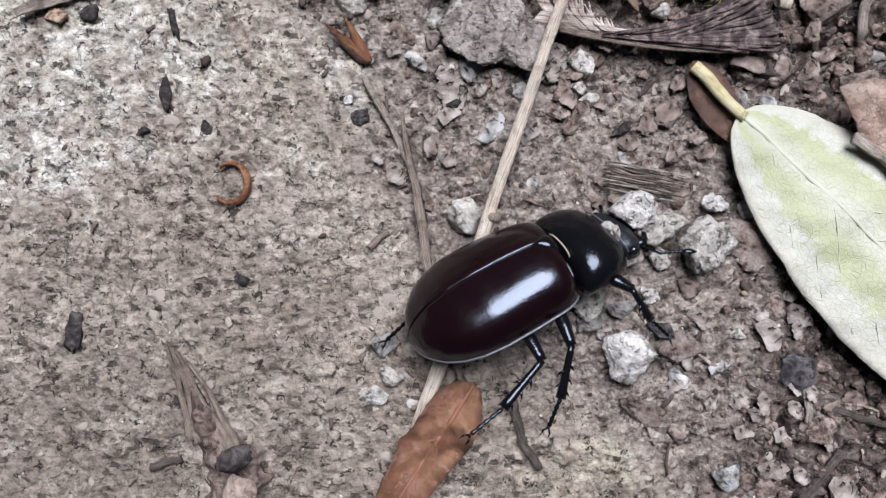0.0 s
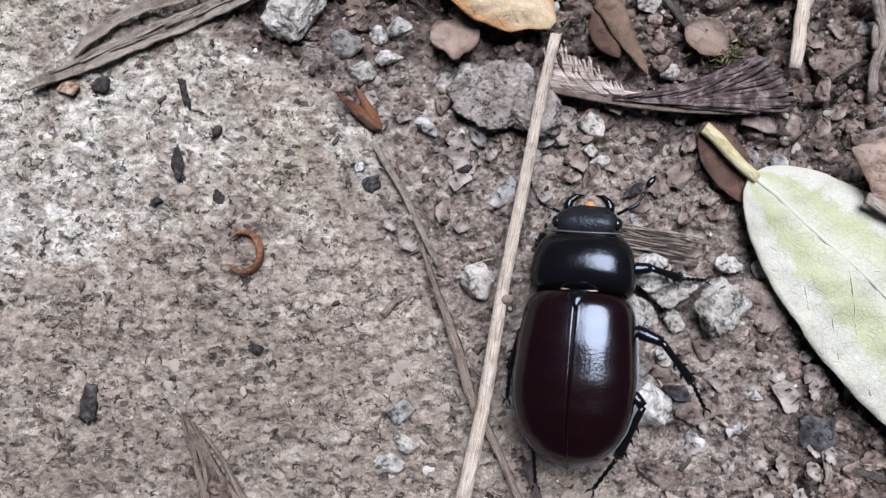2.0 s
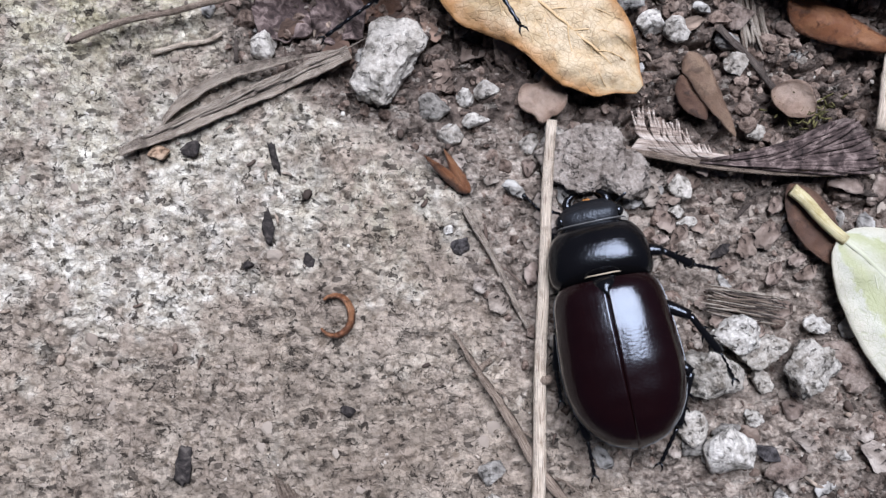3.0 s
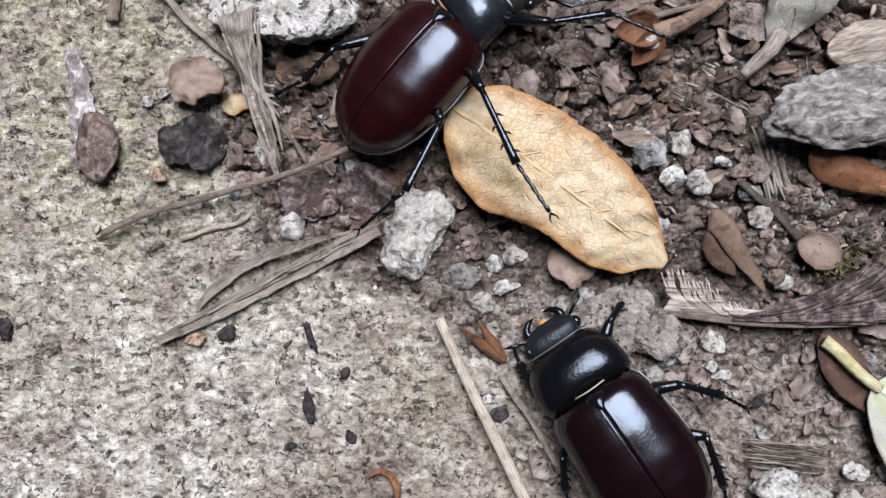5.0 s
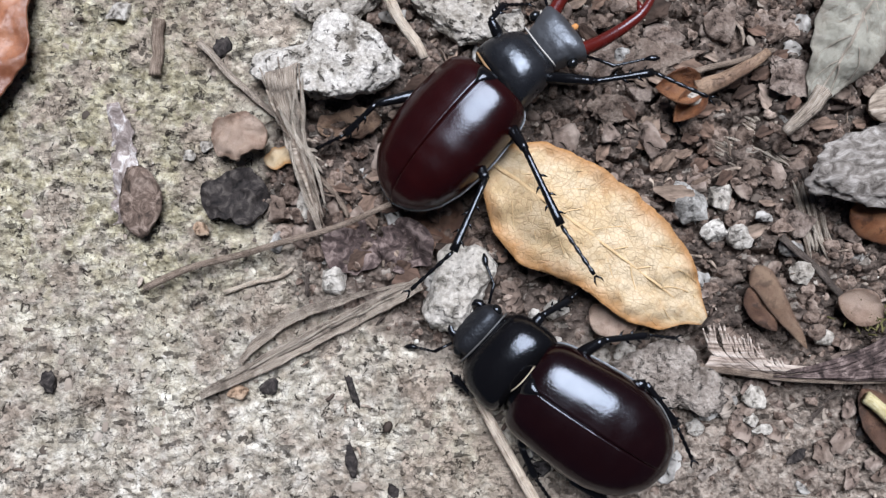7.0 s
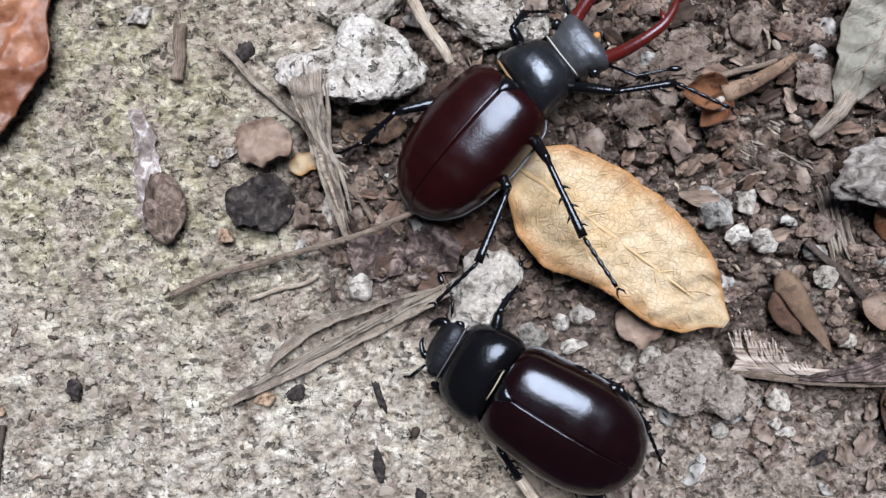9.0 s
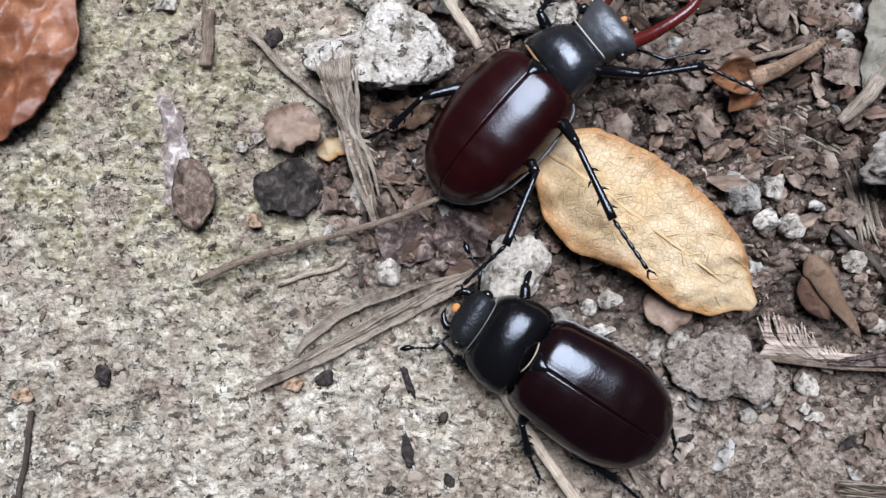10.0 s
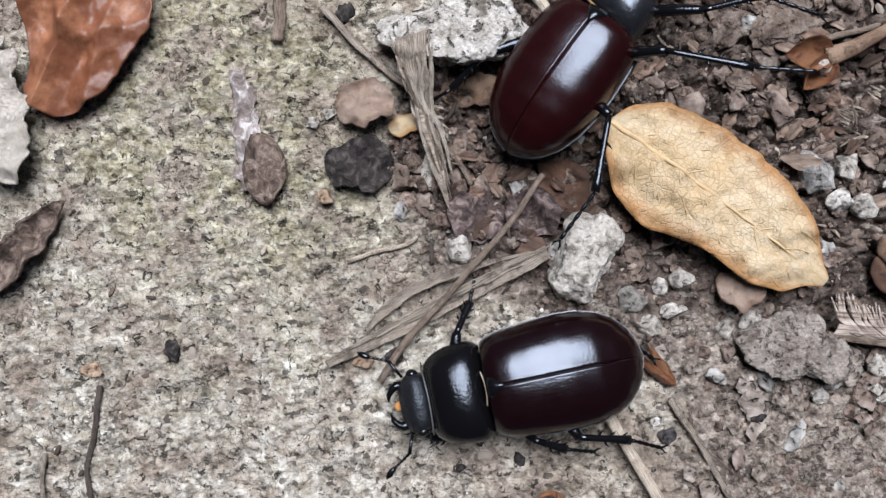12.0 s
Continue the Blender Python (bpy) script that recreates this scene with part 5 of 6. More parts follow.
    stick("twig", "short pale twig on slab", "twig", BROWN_STRAW, (-8.2, 1.0), (-5.6, 3.4), 0.5, 0.2, 29, group="twigs")
    stick("twig", "short twisted dark root on slab", "twig", DARK_TWIG, (-38.0, -31.0), (-33.8, -29.6), 0.6, 0.5, 30, group="twigs")
    stick("twig", "short root end in soil", "twig", GREY_STRAW, (54.6, -17.0), (54.8, -22.0), 0.7, 0.3, 31, group="twigs")
    # broad dry grass blade, split at one end
    root = new("grass_blade")
    root.matrix_basis = pose(-59.8 * MM, 33.1 * MM, 1.0 * MM, 0, 0, 24)
    tagged(root, "broad weathered dry grass blade, split and frayed, on the slab", "grass blade")
    v, f, uv, _ = blade(36.5, 2.6, lambda q: 0.42 + 0.58 * min(1.0, q / 0.3) - 0.25 * max(0.0, q - 0.9) * 10, curl=0.25, ripple=0.35, seed=60, thick=0.45, ragged=0.10, n=110, m=14)
    part("strip", mesh_of("strip", v, f, STRIP, uv), root)
    v, f, uv, _ = blade(27.0, 1.7, lambda q: 0.25 + 0.75 * math.sin(math.pi * min(1.0, q * 1.1 + 0.1)) ** 0.6, curl=0.3, ripple=0.4, seed=61, thick=0.35, ragged=0.22, n=90, m=10)
    v = np.stack([v[:, 0] + 7.4, v[:, 1] + 1.6 + 2.6 * np.sin(math.pi * np.clip(v[:, 0] / 27.0, 0, 1) ** 0.75) - 0.6 * v[:, 0] / 27, v[:, 2] + 0.25], 1)
    part("strip", mesh_of("strip", v, f, STRIP, uv), root, "narrow torn strip split off the blade")
    for k in range(7):
        x = 4.0 + 4.4 * k
        v, f, uv = tube(bent((x, 0.5 - 0.2 * (k % 3), 0.5), (x + 7 + k % 4, 0.9 - 0.5 * (k % 3), 0.55), 9, 0.25, 62 + k), np.linspace(0.22, 0.06, 9), 6, 0.7, k, 0.2)
        part("fibre", mesh_of("fibre", v, f, (GREY_STRAW, PALE_FIBRE)[k % 2], uv), root)
    # frayed root strip by the white stone
    root = new("root_strip")
    tagged(root, "frayed light brown fibrous root strip over soil", "root")
    for k in range(14):
        o = (k - 6.5) * 0.2
        up = 1.1 * (k * 7 % 6) + 0.8 * (k % 3)
        a = bent((-44.9 + o * 2.4, 82 - 1.2 * abs(o) - up, 5.4), (-43.6 + o * 0.8, 70, 3.0), 12, 0.35, 80 + k)
        b = bent((-43.6 + o * 0.8, 70, 3.0), (-40.6 + o * 0.6, 57.0 + (k * 5 % 9) * 1.6, 1.7), 14, 0.5, 110 + k)
        v, f, uv = tube(np.concatenate([a, b[1:]]), 0.08 + (0.17 + 0.10 * (k % 3)) * np.sin(np.linspace(0.15, 3.0, 25)), 7, 0.5, k, 0.3)
        part("fibre", mesh_of("fibre", v, f, (PALE_FIBRE, GREY_STRAW, FIBRE, PALE_FIBRE, BROWN_STRAW)[k % 5], uv), root)
    v, f, uv, _ = blade(25.0, 4.6, lambda q: (0.75 + 0.25 * math.cos(5 * q)) * min(1.0, (1.02 - q) / 0.4), curl=0.2, ripple=0.9, seed=68, thick=0.5, ragged=0.2, n=70, m=14)
    drop = np.interp(v[:, 0], (0, 9, 25), (5.0, 2.6, 1.2))
    v = np.stack([-45.0 + np.interp(v[:, 0], (0, 10, 25), (0, 1.2, 4.4)) + v[:, 1], 80.0 - v[:, 0] + 0.3 * v[:, 1], v[:, 2] + drop], 1)
    part("strip", mesh_of("strip", v, f, STRIP, uv), root)
    # countless scraps of straw, root and bark, mostly along the slab's edge
    rng = np.random.RandomState(77)
    bits, n = [], 0
    while n < 460:
        x, y = rng.uniform(-112, 74), rng.uniform(-44, 106)
        s = float(slab_share(x, y))
        if rng.rand() > 0.12 + 0.75 * (1 - s) * (0.35 + 0.65 * float(crumb_share(x, y))) + 0.8 * max(0.0, 0.5 - abs(s - 0.5)):
            continue
        n += 1
        a, l = rng.uniform(0, 2 * math.pi), rng.lognormal(0.7, 0.6)
        l, z = min(l, 7.0 if s < 0.5 else 1.6), float(level(x, y)) + 0.45
        d = np.array([math.cos(a), math.sin(a), rng.uniform(-0.08, 0.12)]) * l
        side = np.array([-d[1], d[0], 0]) * rng.uniform(-0.15, 0.15)
        p = np.array([x, y, z])
        w = rng.uniform(0.10, 0.34) * (1.8 if rng.rand() < 0.25 else 1.0)
        bits.append(tube([p, p + d * 0.35 + side, p + d * 0.7 + side * 0.8, p + d], (w * 0.7, w, w * 0.9, w * 0.4), 6, rng.uniform(0.3, 0.9), n, 0.2)[:2])
    v, f = join(*bits)
    tagged(new("litter_scraps", mesh_of("litter_scraps", v, f, SCRAPS)), "scattered tiny scraps of straw, root and bark", "litter", kind="stuff")


build_litter()


# ---- what the beetles push about ----
def build_straw():
    root = new("straw")
    tagged(root, "long pale dry straw stalk lying loose on soil", "straw", "straws")
    v, f, uv = tube(bent((0, 0, 1.4), (0, -76, 1.4), 40, 0.9, 33), np.linspace(0.8, 1.15, 40) * (1 + 0.05 * np.random.RandomState(3).uniform(-1, 1, 40)), 11, 0.85, 33, 0.10)
    part("stem", mesh_of("stem", v, f, STRAW, uv), root)
    v, f, uv = tube([(0, -36.4, 1.4), (0.1, -37.0, 1.4), (0.1, -37.6, 1.4)], (1.05, 1.3, 1.05), 11, 0.85)
    part("stem_node", mesh_of("stem_node", v, f, BROWN_STRAW, uv), root)
    return root


def build_fibre_straw():
    v, f, uv = tube(bent((0, 0, 1.0), (0, -42, 1.0), 30, 0.8, 34), np.interp(np.linspace(0, 1, 30), (0, 0.3, 0.55, 1), (0.3, 0.75, 0.9, 0.4)), 8, 0.7, 34, 0.3)
    root = new("frayed_straw")
    tagged(root, "frayed brown plant stem lying loose", "straw", "straws")
    part("stem", mesh_of("stem", v, f, BROWN_STRAW, uv), root)
    for k in range(5):
        y = -9 - 4 * k
        v, f, uv = tube(bent((0, y, 1.2), ((-1) ** k * 1.6, y - 4.5, 1.0), 7, 0.3, k), np.linspace(0.25, 0.08, 7), 5)
        part("fibre", mesh_of("fibre", v, f, BROWN_STRAW, uv), root)
    return root


def build_kicked_twig():
    """Its origin is the end beside the male beetle."""
    v, f, uv = tube(bent((0, 0, 1.6), (-38.6, 0, 0.4), 18, 1.3, 10), np.linspace(0.42, 0.55, 18), 9, 0.8, 10, 0.14)
    return thing("twig", "thin brown twig crossing the soil", "twig", "twigs", mesh_of("twig", v, f, BROWN_STRAW, uv))


def build_brown_leaf():
    return leaf("curled_leaf", "crumpled reddish brown dead leaf scrap, dragged along", RUST_LEAF, 0, 0, 2.0, 0, 25, 8.4, lambda s: 0.25 + 0.75 * math.sin(math.pi * s ** 0.7) ** 0.8,
                veins=3, vein_mat=COPPER_VEIN, curl=0.35, bend=0.06, ripple=2.2, seed=63, thick=0.35, ragged=0.09)


def build_tan_leaf():
    """Its origin is the blunt end by the stalk."""
    outer = ((0.0, 0.3), (0.022, 3.4), (0.13, 7.2), (0.31, 8.7), (0.51, 8.9), (0.67, 8.4), (0.8, 6.7), (0.91, 4.3), (1.0, 0.8))
    inner = ((0.0, 0.3), (0.03, 2.6), (0.08, 5.1), (0.21, 8.5), (0.31, 9.4), (0.46, 7.8), (0.54, 6.9), (0.65, 7.0), (0.77, 6.9), (0.9, 4.8), (0.94, 2.2), (1.0, 0.7))
    return leaf("tan_leaf", "golden tan dry leaf with dark-netted veins on soil", TAN_LEAF, 0, 0, 0, 0, 39.0, 18.0, oval, veins=7, vein_mat=TAN_VEIN,
                curl=-0.12, bend=0.05, ripple=0.95, seed=64, thick=0.35, ragged=0.03, n=90, m=36, sides=(outer, inner))


# ---- beetles ----
def rings(rows, sides=28, square=1.0):
    """A closed body from rows of (y, half width, top, bottom), each an oval across y."""
    a = np.linspace(0, 2 * np.pi, sides, endpoint=False)
    ca, sa = np.cos(a), np.sin(a)
    ca, sa = np.sign(ca) * np.abs(ca) ** square, np.sign(sa) * np.abs(sa) ** square
    verts = []
    for y, w, top, low in rows:
        mid = low + (top - low) * 0.38
        verts.append(np.stack([w * ca, np.full(sides, y), np.where(sa > 0, mid + (top - mid) * sa, mid + (mid - low) * sa)], 1))
    n = len(rows)
    faces = [(i * sides + q, (i + 1) * sides + q, (i + 1) * sides + (q + 1) % sides, i * sides + (q + 1) % sides) for i in range(n - 1) for q in range(sides)]
    faces += [tuple(range(sides)), tuple(reversed(range((n - 1) * sides, n * sides)))]
    return np.concatenate(verts), faces


def eased(rows, n):
    """Rows of (s, values...) interpolated smoothly to n rows."""
    rows = np.asarray(rows, float)
    s = np.linspace(rows[0, 0], rows[-1, 0], n)
    out = [s]
    for k in range(1, rows.shape[1]):
        v = np.interp(s, rows[:, 0], rows[:, k])
        for _ in range(2):
            v = np.r_[v[0], (v[:-2] + 2 * v[1:-1] + v[2:]) / 4, v[-1]]
        out.append(v)
    return np.stack(out, 1)


def wing_case(side, length, half, high, shoulder, n=64, m=34):
    """One wing case from the joint back to the tip, with a groove at the seam and an upturned rim."""
    verts = []
    fine = np.linspace(0, 1, 400)
    wide = ((0, 0.76), (0.03, 0.85), (0.10, 0.91), (0.3, 0.97), (0.48, 1.0), (0.62, 0.975), (0.75, 0.88), (0.85, 0.735), (0.93, 0.52), (0.97, 0.35), (1.0, 0.02))
    if shoulder < 0.75:
        wide = ((0, 0.76), (0.04, 0.89), (0.14, 0.96), (0.35, 1.0), (0.5, 0.985), (0.65, 0.925), (0.8, 0.78), (0.9, 0.58), (0.96, 0.37), (0.99, 0.18), (1.0, 0.02))
    tall = ((0, 0.80), (0.05, 0.93), (0.14, 0.985), (0.28, 1.0), (0.5, 0.965), (0.68, 0.88), (0.82, 0.73), (0.92, 0.51), (0.97, 0.32), (1.0, 0.08))
    across, along = np.interp(fine, *zip(*wide)), np.interp(fine, *zip(*tall))
    for _ in range(90):
        across[1:-1] = (across[:-2] + 2 * across[1:-1] + across[2:]) / 4
        along[1:-1] = (along[:-2] + 2 * along[1:-1] + along[2:]) / 4
    for i in range(n):
        s = 1 - (1 - i / (n - 1)) ** 1.25
        w, lift = half * float(np.interp(s, fine, across)), high * float(np.interp(s, fine, along))
        base = 4.2 - 1.0 * s ** 2
        y = -length * s - 0.5 * math.sin(math.pi * s)
        for j in range(m):
            u = (j / (m - 1)) ** 1.7
            a = u * math.pi / 2
            x = max(0.04, w) * math.sin(a) ** 0.92
            z = base + lift * math.cos(a) ** 0.72 if u < 1 else base
            d = x
            z += -0.20 * math.exp(-(d / 0.10) ** 2) + 0.02 * math.exp(-((d - 0.32) / 0.12) ** 2)
            verts.append((side * (x + 0.02), y, z))
        for dx, dz in ((0.07, -0.14), (0.17, 0.03), (0.20, -0.20), (-0.2, -0.80), (-1.2, -1.0)):
            end = max(0.0, (s - 0.8) / 0.2)
            verts.append((side * (max(0.04, w + dx * (1 - 0.6 * end)) + 0.02), y - (dx * end * 0.8), base + dz))
    k = m + 5
    faces = []
    for i in range(n - 1):
        for j in range(k - 1):
            q = (i * k + j, i * k + j + 1, (i + 1) * k + j + 1, (i + 1) * k + j)
            faces.append(q if side < 0 else tuple(reversed(q)))
    rim = [f for idx, f in enumerate(faces) if m - 1 <= idx % (k - 1) <= m + 1]
    rest = [f for idx, f in enumerate(faces) if not (m - 1 <= idx % (k - 1) <= m + 1)]
    return np.array(verts), rest, rim


def only(verts, faces):
    """The mesh of those faces alone."""
    used = sorted({k for f in faces for k in f})
    at = {k: i for i, k in enumerate(used)}
    return verts[used], [tuple(at[k] for k in f) for f in faces]


def limb(a, b, r, flat=0.8, n=8, spines=0, seed=0, bow=0.0):
    """A tapering limb from a to b with radii r, and small spines."""
    s = np.linspace(0, 1, n)
    p = np.asarray(a, float) + (np.asarray(b, float) - np.asarray(a, float)) * s[:, None]
    p[:, 2] += bow * np.sin(np.pi * s)
    rr = np.interp(s, np.linspace(0, 1, len(r)), r)
    v, f, _ = tube(p, rr, 9, flat)
    rng = np.random.RandomState(seed)
    out = [(v, f)]
    t = p[-1] - p[0]
    t /= np.linalg.norm(t)
    for k in range(spines):
        q = p[0] + (p[-1] - p[0]) * (0.35 + 0.6 * k / max(1, spines))
        side = np.cross(t, (0, 0, 1)) * (1 if k % 2 else -1)
        out.append(tube([q, q + side * 0.75 + t * 0.4, q + side * 1.2 + t * 0.9], (0.28, 0.18, 0.03), 5)[:2])
    return join(*out)


def leg(root, name, coxa, knee, ankle, toe, thick, label=""):
    """Thigh with shin and foot under it; the thigh turns about the hip."""
    c, k, a, t = (np.array(q, float) for q in (coxa, knee, ankle, toe))
    v, f = limb((0, 0, 0), k - c, (thick * 0.9, thick * 1.15, thick * 0.8), 0.8, 9, 0, 1, 0.3)
    thigh = part(name, mesh_of("thigh", v, f, BLACK), root, label)
    thigh.matrix_basis = pose(*(c * MM))
    v, f = limb(k - c, a - c, (thick * 0.55, thick * 0.6, thick * 0.85), 0.7, 9, 5, 2)
    part("shin", mesh_of("shin", v, f, BLACK), thigh)
    line, fat = [], []
    for q in range(5):
        line += [a + (t - a) * (q + w) / 5 - c for w in (0.05, 0.5, 0.9)]
        fat += [0.20, 0.34, 0.26]
    beads = [tube(line, fat, 7)[:2]]
    d = (t - a) / (np.linalg.norm(t - a) + 1e-9)
    side = np.cross(d, (0, 0, 1))
    for sign in (-1, 1):
        beads.append(tube([t - c, t - c + d * 0.7 + side * sign * 0.5, t - c + d * 1.3 + side * sign * 0.55 - np.array([0, 0, 0.3])], (0.18, 0.14, 0.03), 5)[:2])
    v, f = join(*beads)
    part("foot", mesh_of("foot", v, f, BLACK), thigh)
    return thigh


def antenna(base, way, reach, side):
    """Elbowed feeler with a club at its end."""
    b = np.array(base, float)
    f1 = np.array([math.sin(radians(way)) * side, math.cos(radians(way)), 0.12])
    f2 = np.array([math.sin(radians(way - 38)) * side, math.cos(radians(way - 38)), -0.05])
    p1 = b + f1 * reach * 0.5
    p2 = p1 + f2 * reach * 0.5
    line, fat = [b, (b + p1) / 2 + np.array([0, 0, 0.2]), p1], [0.20, 0.24, 0.30]
    for k in range(5):
        line += [p1 + (p2 - p1) * (k + 0.3) / 5, p1 + (p2 - p1) * (k + 0.62) / 5, p1 + (p2 - p1) * (k + 0.95) / 5]
        fat += [0.16, 0.25, 0.17]
    out = [tube(line, fat, 7)[:2]]
    n = np.cross(f2, (0, 0, 1))
    out.append(tube([p2 - f2 * 0.2, p2 + f2 * 0.5, p2 + f2 * 1.2 + n * side * 0.15, p2 + f2 * 1.9 + n * side * 0.3], (0.18, 0.42, 0.46, 0.12), 8, 0.7)[:2])
    return join(*out)


def beetle(label, wing, length, half, high, fore, male):
    """A stag beetle heading along +y; its origin is on the ground under the joint of shield and wing cases."""
    root = new("stag_beetle")
    tagged(root, label, "beetle", "stag beetles")
    rows = [(-length * 0.985, 0.8, 3.4, 2.8), (-length * 0.93, half * 0.42, 3.9, 2.0), (-length * 0.8, half * 0.70, 4.5, 1.4), (-length * 0.5, half * 0.90, 5.0, 1.2), (-length * 0.2, half * 0.84, 5.2, 1.3), (0.5, half * 0.6, 6.5, 1.6), (2.0, half * 0.5, 6.8, 2.0)]
    v, f = rings(rows)
    part("abdomen", mesh_of("abdomen", v, f, BLACK), root)
    for side in (1, -1):
        v, rest, rim = wing_case(side, length, half, high, 0.70 if male else 0.80)
        case = part("wing_case", mesh_of("wing_case", *only(v, rest), wing), root)
        part("rim", mesh_of("rim", *only(v, rim), RIM), case, "upturned rim with reflected light put into its grey colour")
    top = 4.2 + high * 0.74
    ridge = 4.2 + high * 0.97
    v, f = rings([(-2.7, 0.10, ridge + 0.02, ridge - 1.2), (-1.9, 0.75, ridge + 0.08, ridge - 1.4), (-0.9, 1.5, ridge - 0.02, ridge - 1.8), (0.2, 1.8, ridge - 0.5, ridge - 2.4)], 16)
    part("scutellum", mesh_of("scutellum", v, f, BLACK), root, "small black triangular plate between the wing cases")
    lp, wp = fore["shield"]
    sh = eased([(0.0, 0.86, 0.66), (0.05, 0.93, 0.80), (0.16, 0.985, 0.93), (0.34, 1.0, 1.0), (0.55, 0.97, 1.0), (0.74, 0.90, 0.93), (0.9, 0.80, 0.80), (1.0, 0.68, 0.58)] if not male else [(0.0, 0.86, 0.66), (0.06, 0.95, 0.80), (0.2, 1.0, 0.92), (0.38, 0.97, 1.0), (0.6, 0.89, 0.98), (0.78, 0.80, 0.88), (0.92, 0.70, 0.74), (1.0, 0.58, 0.52)], 26)
    v, f = rings([(0.35 + lp * s, wp * w, 3.2 + (top - 3.2 + 0.35) * h, 2.2) for s, w, h in sh], 40, 0.82)
    v[:, 1] += np.where(v[:, 1] > lp * 0.6, 0.05, 0.0) * np.abs(v[:, 0] / wp) ** 2 * lp - 0.03 * np.abs(v[:, 0] / wp) ** 2 * lp
    shield = part("shield", mesh_of("shield", v, f, BLACK if not male else MATT_SHEEN), root, "domed black neck shield")
    a = np.linspace(-1, 1, 24)
    for y, w, zz, mat, r in ((0.25, wp * (0.34 if not male else 0.8), top - 1.0 if not male else top - 1.5, HAIR if not male else GOLD_HAIR, 0.11 if not male else 0.2), (lp + 0.15, wp * 0.66, top - 2.3, RIM if not male else HAIR_GREY, 0.13)):
        v, f, _ = tube([(w * q, y + 0.35 * q * q, zz + 1.7 * (1 - q * q) ** 0.6 - 0.5) for q in a], r, 6)
        part("hair_fringe", mesh_of("hair_fringe", v, f, mat), shield, "fringe of short golden hairs" if mat != RIM and mat != HAIR_GREY else "pale front border")
    lh, wh, th = fore["head"]
    y0 = lp + 0.1
    hd = eased([(0, 0.74, 0.78), (0.15, 0.90, 0.92), (0.4, 1.0, 1.0), (0.62, 0.98, 0.94), (0.82, 0.86, 0.8), (1.0, 0.60, 0.55)] if not male else [(0, 0.62, 0.72), (0.15, 0.70, 0.88), (0.4, 0.80, 0.98), (0.62, 0.93, 1.0), (0.82, 1.0, 0.96), (0.94, 0.97, 0.80), (1.0, 0.72, 0.5)], 18)
    v, f = rings([(y0 + lh * s, wh * w, 2.6 + th * h, 2.4) for s, w, h in hd], 32, 0.70)
    v = np.array([p + np.array(noise.noise_vector(Vector(p) * 1.1)) * 0.16 for p in v])
    part("head", mesh_of("head", v, f, HEAD_GREY if male else MATT), shield, "broad matt head")
    for side in (1, -1):
        v, f = BALLS[2]
        part("eye", mesh_of("eye", v * np.array([0.75, 0.9, 0.8]) + np.array([side * wh * 0.93, y0 + lh * 0.45, 2.6 + th * 0.55]), f, EYE), shield)
        y1 = y0 + lh * 0.9
        if male:
            c = [(side * wh * 0.72, y1 - 0.4, 4.6), (side * wh * 0.92, y1 + 2.4, 5.4), (side * wh * 1.02, y1 + 5.4, 6.0), (side * wh * 1.02, y1 + 8.6, 6.2), (side * wh * 0.80, y1 + 11.2, 6.0), (side * wh * 0.45, y1 + 13.2, 5.6)]
            cc = np.array(c)
            s = np.linspace(0, 5, 22)
            pts = np.stack([np.interp(s, range(6), cc[:, q]) for q in range(3)], 1)
            pts[1:-1] = (pts[:-2] + 2 * pts[1:-1] + pts[2:]) / 4
            v, f = join(tube(pts, np.interp(s, (0, 1.5, 3, 4.4, 5), (1.1, 0.9, 0.75, 0.5, 0.12)), 10)[:2],
                        tube([pts[13], pts[13] + np.array([-side * 1.2, 0.5, 0]), pts[13] + np.array([-side * 2.2, 0.9, 0])], (0.6, 0.42, 0.06), 7)[:2],
                        tube([pts[19], pts[19] + np.array([side * 0.4, 0.7, 0]), pts[19] + np.array([side * 0.5, 1.5, 0])], (0.4, 0.3, 0.05), 7)[:2])
            part("jaw", mesh_of("jaw", v, f, HORN), shield, "long curved red antler-like jaw")
        else:
            pts = [(side * wh * 0.62, y1 - 0.6, 3.9), (side * wh * 0.66, y1 + 0.7, 4.0), (side * wh * 0.58, y1 + 1.3, 4.1), (side * wh * 0.40, y1 + 1.9, 4.1), (side * wh * 0.18, y1 + 2.1, 4.1)]
            v, f, _ = tube(pts, (0.75, 0.68, 0.55, 0.38, 0.08), 9)
            part("jaw", mesh_of("jaw", v, f, BLACK), shield, "short curved black jaw")
        v, f = antenna((side * wh * 0.9, y1 - 0.5, 4.4), 62 if side > 0 else 70, 5.8 if not male else 9.0, side)
        part("antenna", mesh_of("antenna", v, f, BLACK), shield, "elbowed black feeler with a club")
    v, f = BALLS[2]
    part("lip", mesh_of("lip", v * (np.array([0.5, 0.6, 0.4]) if male else np.array([0.75, 0.65, 0.4])) + np.array([0, y0 + lh + (0.35 if male else 0.45), 4.4 if male else 3.1]), f, LIP), shield, "orange hairy lip tuft")
    legs = {}
    for name, points in fore["legs"].items():
        legs[name] = leg(root, "leg", *points, fore["thick"])
    return root, shield, legs


